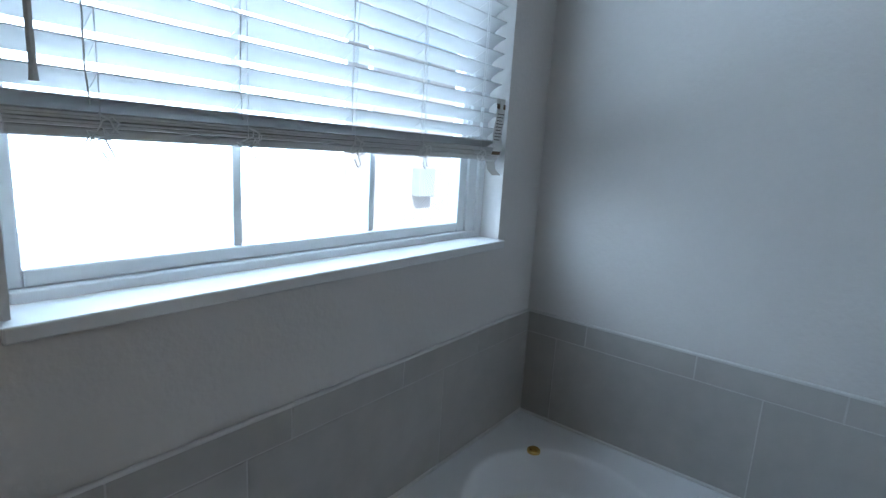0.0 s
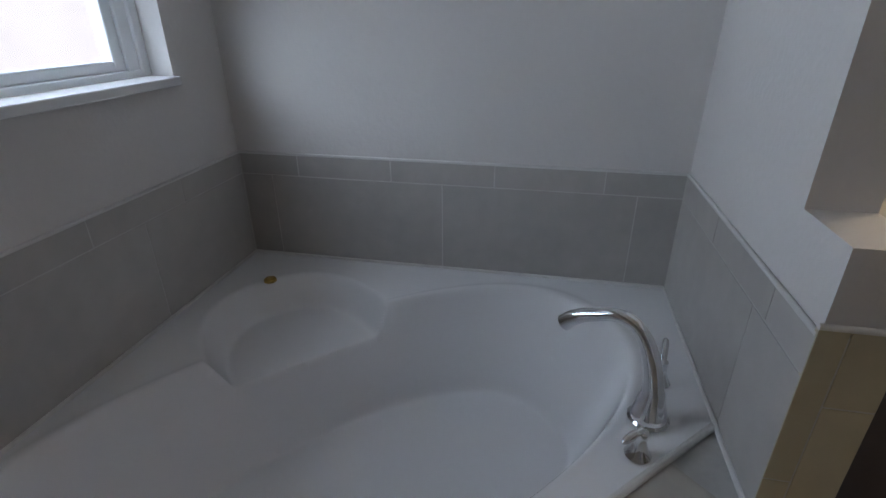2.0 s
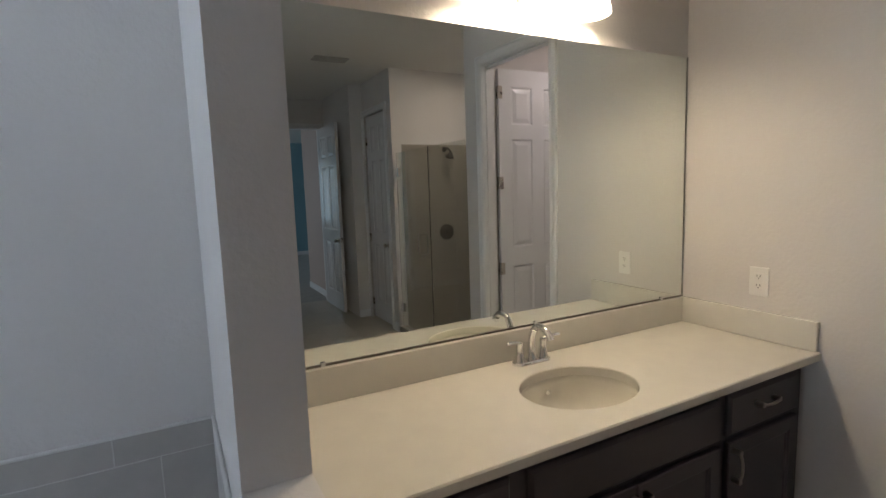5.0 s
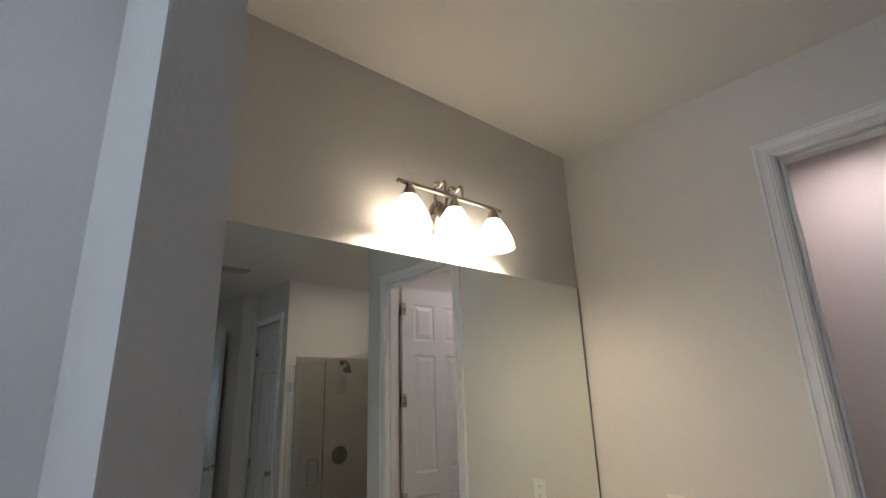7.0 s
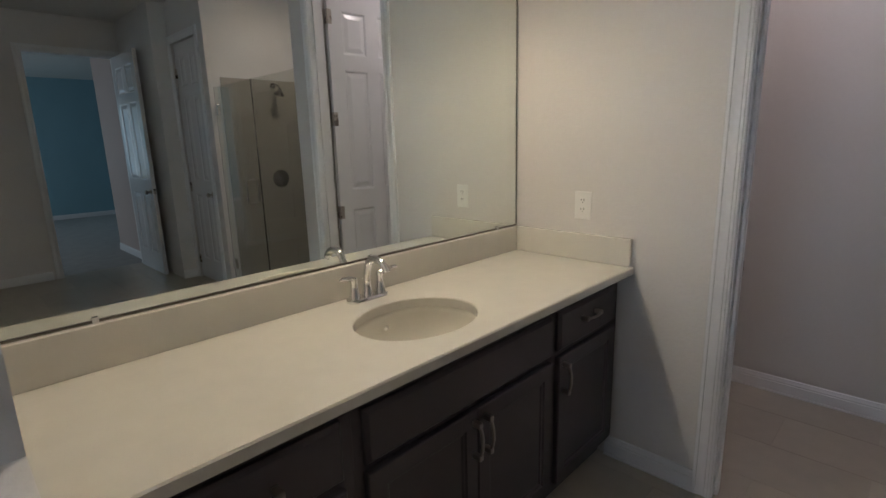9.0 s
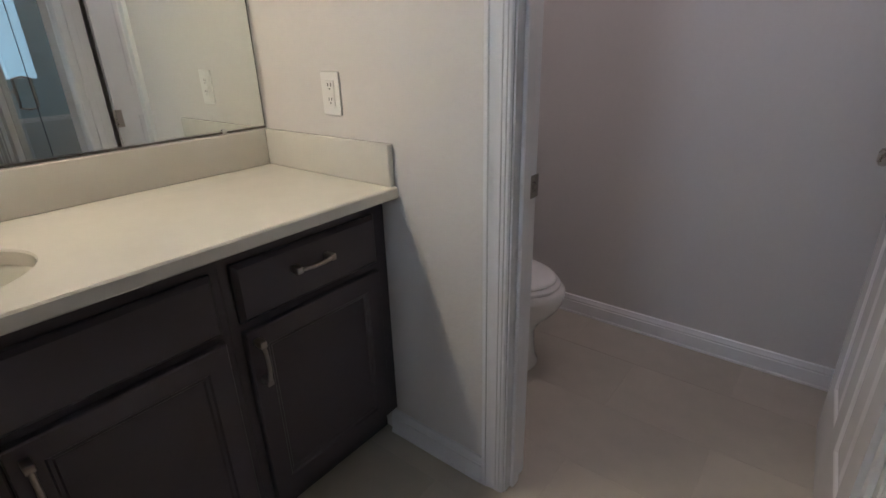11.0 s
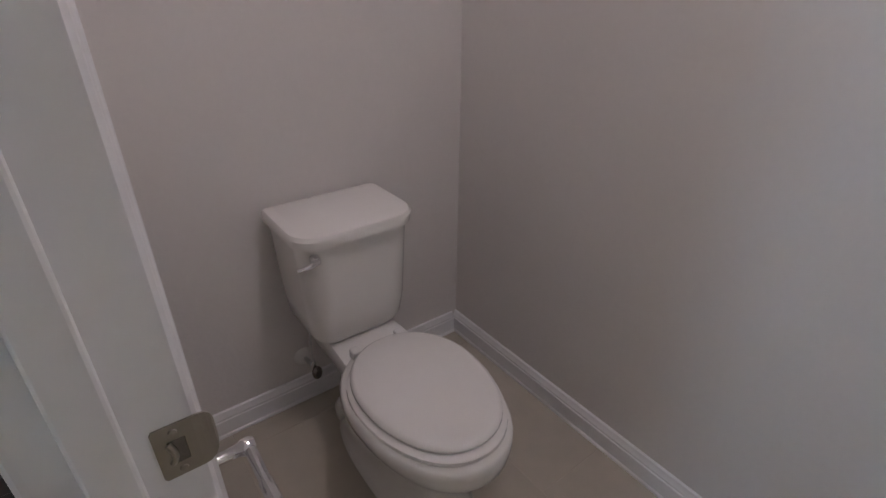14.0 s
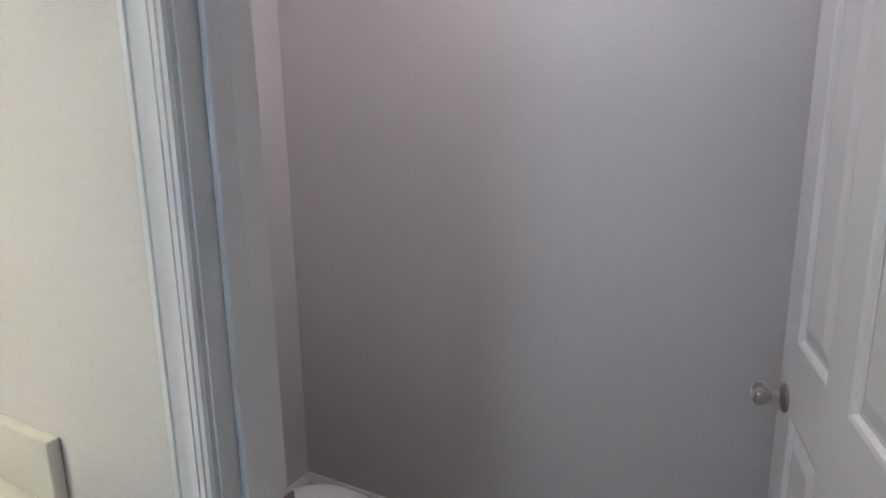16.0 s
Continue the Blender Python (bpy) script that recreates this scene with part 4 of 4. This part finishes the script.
fl = part("flush_lever", lathe(bmesh.new(), [(0.012, 0.004), (0.013, -0.006), (0.009, -0.016), (0.0005, -0.018)], (3.030, 1.233, 0.612), 18, "y"), CHROME, wc, "chrome flush lever", smooth=40)
part("arm", tube(bmesh.new(), [(3.034, 1.216, 0.613), (3.014, 1.208, 0.613), (2.994, 1.208, 0.609), (2.982, 1.214, 0.606)], [0.006, 0.0065, 0.0055, 0.004], 10), CHROME, fl, smooth=50)

vx, vz = 3.076, 0.165
sup = thing("water_supply_valve", (vx, TN - 0.02, vz), "toilet water supply valve with braided hose", "supply valve")
part("escutcheon", lathe(bmesh.new(), [(0.031, 0.0), (0.030, -0.004), (0.022, -0.010), (0.010, -0.013)], (vx, TN - 0.0005, vz), 24, "y"), PLATE, sup, "white round escutcheon", smooth=40)
part("pipe", tube(bmesh.new(), [(vx, TN - 0.010, vz), (vx + 0.006, TN - 0.050, vz - 0.008)], 0.007, 10), CHROME, sup)
part("valve_body", lathe(bmesh.new(), [(0.010, -0.014), (0.012, -0.004), (0.012, 0.010), (0.008, 0.026)], (vx + 0.008, TN - 0.052, vz - 0.012), 14), CHROME, sup, smooth=40)
part("handle", lathe(bmesh.new(), [(0.011, 0.006), (0.016, 0.0), (0.016, -0.006), (0.010, -0.014)], (vx + 0.012, TN - 0.066, vz - 0.026), 14, "y", 1.0, 1.5), DARKNICKEL, sup, "dark oval valve handle")
part("hose", tube(bmesh.new(), arc((vx + 0.008, TN - 0.052, vz + 0.010), (vx + 0.002, TN - 0.062, vz + 0.10), (vx + 0.020, TN - 0.068, vz + 0.190), 10), 0.0045, 8), BRAID, sup, "braided supply hose")

tp = thing("toilet_paper_holder", (2.70, 0.70, 0.588), "chrome toilet paper holder without a roll", "paper holder")
ya, yb, tx = 0.643, 0.792, 2.772
for y in (ya, yb):
    part("post", lathe(bmesh.new(), [(0.026, 0.0), (0.027, 0.004), (0.024, 0.010), (0.012, 0.016), (0.009, 0.024), (0.010, 0.056), (0.013, 0.062), (0.014, 0.074), (0.010, 0.081), (0.0005, 0.083)], (2.7005, y, 0.588), 22, "x"), CHROME, tp, smooth=40)
part("roller", lathe(bmesh.new(), [(0.007, ya), (0.0105, ya + 0.012), (0.0105, 0.715), (0.0088, 0.717), (0.0088, yb - 0.012), (0.007, yb)], (tx, 0, 0.588), 18, "y"), CHROME, tp, smooth=40)


def panel_door(name, place, way, length, height, knob_sides, label, thick=0.035, hinges=()):
    """Six-panel door; it swings round place, and its leaf runs along way."""
    w = Vector(way).normalized()
    m = Matrix.Translation(place) @ Matrix(((w.x, -w.y, 0, 0), (w.y, w.x, 0, 0), (0, 0, 1, 0), (0, 0, 0, 1)))
    th = thing(name, place, label, "door", kind="structure", turn=m)
    st, mid = 0.105, 0.10
    cols = [(st, length / 2 - mid / 2), (length / 2 + mid / 2, length - st)]
    k = height / 2.03
    rows = [(0.22, 0.22 + 0.58 * k), (0.22 + 0.58 * k + 0.14, height - 0.12 - 0.24 * k - 0.10), (height - 0.12 - 0.24 * k, height - 0.12)]
    half = thick / 2
    part("core", B(0, length, -half + 0.008, half - 0.008, 0.012, height), DOORPAINT, th)
    for side in (-1, 1):
        f0, f1 = side * (half - 0.008), side * half
        lo, hi = min(f0, f1), max(f0, f1)
        bm = bmesh.new()
        xs = [0, cols[0][0], cols[0][1], cols[1][0], cols[1][1], length]
        for a, b in ((xs[0], xs[1]), (xs[2], xs[3]), (xs[4], xs[5])):
            box(bm, a, b, lo, hi, 0.012, height)
        zs = [0.012, rows[0][0], rows[0][1], rows[1][0], rows[1][1], rows[2][0], rows[2][1], height]
        for c0, c1 in cols:
            for a, b in ((zs[0], zs[1]), (zs[2], zs[3]), (zs[4], zs[5]), (zs[6], zs[7])):
                box(bm, c0, c1, lo, hi, a, b)
        part("stiles_and_rails", bm, DOORPAINT, th)
        for c0, c1 in cols:
            for z0, z1 in rows:
                r = [(c0, z0), (c1, z0), (c1, z1), (c0, z1)]

                def ins(d):
                    return [(x + (d if x == c0 else -d), zz + (d if zz == z0 else -d)) for x, zz in r]
                prof = [(0.0002, half), (0.006, half - 0.002), (0.012, half - 0.0075), (0.020, half - 0.0075), (0.045, half - 0.0015), (0.050, half - 0.001)]
                bmp = loft(bmesh.new(), [[(x, side * y, zz) for x, zz in ins(d)] for d, y in prof], close=False)
                bmp.verts.ensure_lookup_table()
                bmp.faces.new(bmp.verts[-4:])
                part("panel", bmp, DOORPAINT, th)
        if side in knob_sides:
            kb = part("knob", lathe(bmesh.new(), [(0.029, 0.0), (0.030, side * 0.004), (0.025, side * 0.009), (0.011, side * 0.012), (0.010, side * 0.026), (0.019, side * 0.033), (0.024, side * 0.043), (0.022, side * 0.053), (0.013, side * 0.058), (0.0005, side * 0.059)], (length - 0.062, side * half, 0.897), 24, "y"), NICKEL, th, "brushed nickel round door knob", smooth=40)
    part("latch_plate", B(length - 0.001, length + 0.0012, -0.012, 0.012, 0.876, 0.934), NICKEL, th)
    for z in hinges:
        h = part("hinge", tube(bmesh.new(), [(-0.004, half + 0.004, z - 0.045), (-0.004, half + 0.004, z + 0.045)], 0.0065, 10), NICKEL, th, "brushed nickel hinge", smooth=40)
        part("leaf", B(-0.0012, 0.030, half - 0.0005, half + 0.0015, z - 0.045, z + 0.045), NICKEL, h)
        part("leaf", B(-0.0025, -0.0005, -half, half + 0.002, z - 0.045, z + 0.045), NICKEL, h)
    return th


panel_door("door_1", (2.732, D0 - 0.006, 0), (0.9992, 0.040, 0), 0.694, DH - 0.006, (-1, 1), "white six-panel door standing open into the toilet room", hinges=(0.22, 0.87, 1.51, 2.16))
panel_door("door_2", (2.372, -3.775, 0), (0.0, 1.0, 0), 0.78, 2.31, (1,), "white six-panel bedroom door standing open")
panel_door("door_3", (2.635, -2.638, 0), (0.0, 1.0, 0), 0.596, 2.315, (1,), "white six-panel closet door, closed", hinges=(0.2, 0.95, 2.05))

# toilet room ceiling light
cl_ = thing("ceiling_light", (3.30, 0.46, CZ), "small round white ceiling light", "ceiling light")
part("rim", lathe(bmesh.new(), [(0.085, 0.0), (0.085, -0.008), (0.065, -0.016)], (3.30, 0.46, CZ - 0.0005), 32), PLATE, cl_, smooth=40)
part("lens", lathe(bmesh.new(), [(0.064, -0.0165), (0.045, -0.022), (0.0005, -0.026)], (3.30, 0.46, CZ), 32), glow("lit_lens", (1.0, 0.86, 0.78), 3.0), cl_, smooth=60)
area("ceiling_lamp", (3.30, 0.46, CZ - 0.035), (3.30, 0.46, 0), 0.14, 0.14, WC_POWER, (1.0, 0.86, 0.80))

for cx, cyy in ((3.15, -1.00),):
    can = thing("recessed_light", (cx, cyy, CZ), "white recessed ceiling downlight, lit", "ceiling light", group="recessed downlights")
    part("rim", lathe(bmesh.new(), [(0.080, 0.0), (0.080, -0.005), (0.060, -0.010)], (cx, cyy, CZ - 0.0005), 28), PLATE, can, smooth=40)
    part("lens", lathe(bmesh.new(), [(0.058, -0.0105), (0.040, -0.013), (0.0005, -0.014)], (cx, cyy, CZ), 28), glow("lit_can_lens", (1.0, 0.86, 0.70), 3.0), can, smooth=60)
    area("recessed_lamp", (cx, cyy, CZ - 0.022), (cx, cyy, 0), 0.11, 0.11, CAN_POWER, (1.0, 0.86, 0.68))

# ---- shower behind ----
sg = thing("shower_enclosure", (2.64, -1.13, 0.06), "frameless clear glass shower enclosure with a hinged door", "shower screen")
GX = 2.640
G0, G1, G2, GT = -1.850, -1.135, -0.414, 1.86
part("fixed_panel", B(GX - 0.004, GX + 0.004, G1 + 0.0065, G2, 0.062, GT), SHOWERGLASS, sg).visible_shadow = False
dr = part("glass_door", B(GX - 0.004, GX + 0.004, G0, G1 - 0.0065, 0.070, GT), SHOWERGLASS, sg)
dr.visible_shadow = False
for s in (-1, 1):
    xx = GX + s * 0.05
    part("handle", tube(bmesh.new(), [(GX + s * 0.004, G1 - 0.158, 0.87), (xx, G1 - 0.158, 0.88), (xx, G1 - 0.158, 1.06), (GX + s * 0.004, G1 - 0.158, 1.07)], 0.009, 10), CHROME, dr, "nickel pull handle")
for z in (0.22, 1.62):
    part("hinge", B(GX - 0.016, GX + 0.016, G0 - 0.008, G0 + 0.06, z, z + 0.09, bevel=0.003), CHROME, dr, "nickel glass hinge")
part("seam", B(GX - 0.0045, GX + 0.0045, G1 - 0.006, G1 + 0.006, 0.07, GT), CABIN, sg, "dark sealing strip")
solid("shower_kerb", B(2.602, 2.698, -1.8595, -0.4105, 0.0, 0.060, bevel=0.005), SHOWERTILE, "tiled shower kerb under the glass", "kerb", "structure")
shw = thing("shower_tiling", (3.3, -1.85, 0), "tan porcelain tile lining of the shower", "tile lining", kind="structure")
part("grout", B(2.705, TE - 0.001, -1.8595, -1.854, 0.0, 1.95), GROUT, shw)
part("grout", B(TE - 0.007, TE - 0.001, -1.853, -0.417, 0.0, 1.95), GROUT, shw)
zz, row = 0.003, 0
while zz < 1.93:
    za = min(zz + 0.302, 1.948)
    xx = 2.706 - (0.3 if row % 2 else 0)
    while xx < TE - 0.02:
        a, b = max(xx, 2.706), min(xx + 0.607, TE - 0.017)
        if b - a > 0.03:
            part("tile", B(a, b, -1.8535, -1.846, zz, za), SHOWERTILE, shw)
        xx += 0.610
    yy = -1.845 - (0.3 if row % 2 else 0)
    while yy < -0.43:
        a, b = max(yy, -1.845), min(yy + 0.607, -0.42)
        if b - a > 0.03:
            part("tile", B(TE - 0.0145, TE - 0.007, a, b, zz, za), SHOWERTILE, shw)
        yy += 0.610
    zz += 0.305
    row += 1
sh = thing("wall_shower", (3.20, -1.85, 1.88), "dark nickel shower head on a bent arm above the tiles", "shower")
part("flange", lathe(bmesh.new(), [(0.028, 0.0), (0.026, 0.006), (0.012, 0.012)], (3.20, -1.846, 1.90), 18, "y"), DARKNICKEL, sh, smooth=40)
part("arm", tube(bmesh.new(), arc((3.20, -1.845, 1.90), (3.20, -1.76, 1.93), (3.20, -1.71, 1.86), 8), 0.009, 10), DARKNICKEL, sh, smooth=50)
part("head", lathe(bmesh.new(), [(0.014, 0.0), (0.018, -0.02), (0.045, -0.05), (0.048, -0.062), (0.0005, -0.064)], (3.20, -1.708, 1.865), 22, m=Euler((radians(-25), 0, 0)).to_matrix()), DARKNICKEL, sh, smooth=40)
sv = thing("shower_valve", (3.20, -1.85, 1.02), "dark nickel round shower valve with a lever", "shower valve")
part("plate", lathe(bmesh.new(), [(0.085, 0.0), (0.084, 0.006), (0.04, 0.012), (0.022, 0.03), (0.020, 0.055), (0.0005, 0.057)], (3.20, -1.8455, 1.02), 30, "y"), DARKNICKEL, sv, smooth=40)
part("lever", tube(bmesh.new(), [(3.20, -1.795, 1.02), (3.18, -1.782, 0.98), (3.17, -1.78, 0.94)], [0.010, 0.008, 0.006], 10), DARKNICKEL, sv, smooth=50)

# ceiling vent
vent = thing("ceiling_vent", (1.98, -1.75, CZ), "white louvred ceiling air vent", "air vent")
part("frame", B(1.82, 2.14, -1.83, -1.67, CZ - 0.010, CZ - 0.0005, bevel=0.003), VENTM, vent)
for i in range(7):
    part("slat", B(1.845, 2.115, -1.815 + 0.020 * i, -1.807 + 0.020 * i, CZ - 0.015, CZ - 0.0102), VENTM, vent)

# ---- wall tiles round the tub ----
T = 0.0095
ZB, ZJ, ZT = 0.5055, 0.809, 0.884


def lay(parent, face, axis, out, lo, hi, joints_low, joints_high, zb=ZB):
    """Tiles on a wall at face between lo and hi; joints given for the big row and the border row."""
    for za, zb_, js in ((zb, ZJ - 0.0016, joints_low), (ZJ + 0.0016, ZT, joints_high)):
        e = [lo] + [j for j in sorted(js) if lo < j < hi] + [hi]
        for a, b in zip(e, e[1:]):
            a, b = a + 0.0016, b - 0.0016
            if axis == "x":
                bm = B(min(face, face + out * T), max(face, face + out * T), a, b, za, zb_, bevel=0.0008, seg=1)
            else:
                bm = B(a, b, min(face, face + out * T), max(face, face + out * T), za, zb_, bevel=0.0008, seg=1)
            part("tile", bm, TILE, parent)


g = 0.0006
bed_w = thing("tile_wall_west", (WX, 0.5, 0.5), "grey porcelain tile band beside the tub", "wall tiles", kind="structure")
part("grout", B(WX + g, WX + 0.0088, -0.88, NY - 0.001, 0.47, ZT - 0.001), GROUT, bed_w)
lay(bed_w, WX + g, "x", 1, -0.88, NY - 0.010, [0.975 - 0.602 * i for i in range(4)], [1.141 - 0.334 * i for i in range(7)])
bed_n = thing("tile_wall_north", (0, NY, 0.5), "grey porcelain tile band behind the tub", "wall tiles", kind="structure")
part("grout", B(WX + 0.008, KX0 - 0.001, NY - 0.0088, NY - g, 0.47, ZT - 0.001), GROUT, bed_n)
lay(bed_n, NY - g, "y", -1, WX + 0.0105, KX0 - 0.001, [-0.708, -0.098, 0.513], [-0.605, -0.272, 0.073, 0.412])
bed_e = thing("tile_wall_knee", (KX0, 1.0, 0.5), "grey porcelain tile band on the knee wall", "wall tiles", kind="structure")
part("grout", B(KX0 - 0.0088, KX0 - g, KY, NY - 0.008, 0.47, ZT - 0.001), GROUT, bed_e)
lay(bed_e, KX0 - g, "x", -1, KY - 0.010, NY - 0.0105, [0.835], [1.12, 0.775])
bed_f = thing("tile_knee_end", (0.70, KY, 0.3), "beige porcelain tiles on the knee wall's end", "wall tiles", kind="structure")
part("grout", B(KX0 - 0.009, KX1, KY - 0.0088, KY - g, 0.0, ZT), GROUT, bed_f)
for a, b, za, zb in ((KX0 - 0.010, 0.683, 0.003, 0.585), (KX0 - 0.010, 0.683, 0.588, ZT + 0.012), (0.6855, KX1, 0.003, 0.448), (0.6855, KX1, 0.451, 0.752), (0.6855, KX1, 0.755, ZT + 0.012)):
    part("tile", B(a, b, KY - 0.0100, KY - g, za, zb, bevel=0.0008, seg=1), KNEETILE, bed_f)
for nm, a, b in (("caulk_bead", (WX + 0.006, -0.88, ZT), (WX + 0.006, NY - 0.006, ZT)), ("caulk_bead", (WX + 0.006, NY - 0.006, ZT), (KX0 - 0.006, NY - 0.006, ZT)), ("caulk_bead", (KX0 - 0.006, NY - 0.006, ZT), (KX0 - 0.006, KY - 0.006, ZT)),
                 ("caulk_bead", (KX0 - 0.010, KY - 0.006, ZT + 0.014), (KX1, KY - 0.006, ZT + 0.014))):
    solid("trim_" + nm, tube(bmesh.new(), [a, b], 0.0055, 8), RUBBER, "white caulk bead along the tile's top", "caulk", "structure", smooth=60)
solid("trim_caulk_tub", tube(bmesh.new(), [(TX + 0.002, -0.01, TZ + 0.001), (TX + 0.002, TY - 0.002, TZ + 0.001), (KX0 - 0.013, TY - 0.002, TZ + 0.001), (KX0 - 0.013, 0.84, TZ + 0.001), (KX0 - 0.012, 0.80, 0.498), (KX0 - 0.012, KY - 0.012, 0.497)], 0.006, 8), RUBBER, "white caulk where tub meets tile", "caulk", "structure")

# ---- floor tiles ----
TL, TW = 0.61, 0.305
cache = {}
xa = 3.43 - TW * 15
col = 0
while xa < 3.78:
    ya = 0.12 - TL * 8 + (0.34 if col % 2 == 0 else 0)
    while ya < 1.6:
        x0_, x1_, y0_, y1_ = max(xa, -0.98) + 0.001, min(xa + TW, 3.77) - 0.001, max(ya, -3.915) + 0.001, min(ya + TL, 1.59) - 0.0015
        if x1_ - x0_ > 0.02 and y1_ - y0_ > 0.02:
            key = (round(x1_ - x0_, 3), round(y1_ - y0_, 3))
            if key not in cache:
                cache[key] = mesh_of(B(0, x1_ - x0_, 0, y1_ - y0_, -0.008, 0, bevel=0.0008, seg=1), "floor_tile", FTILE)
            o = new("floor_tile", cache[key])
            o.parent, o.location = floor, (x0_, y0_, 0)
        ya += TL
    xa += TW
    col += 1
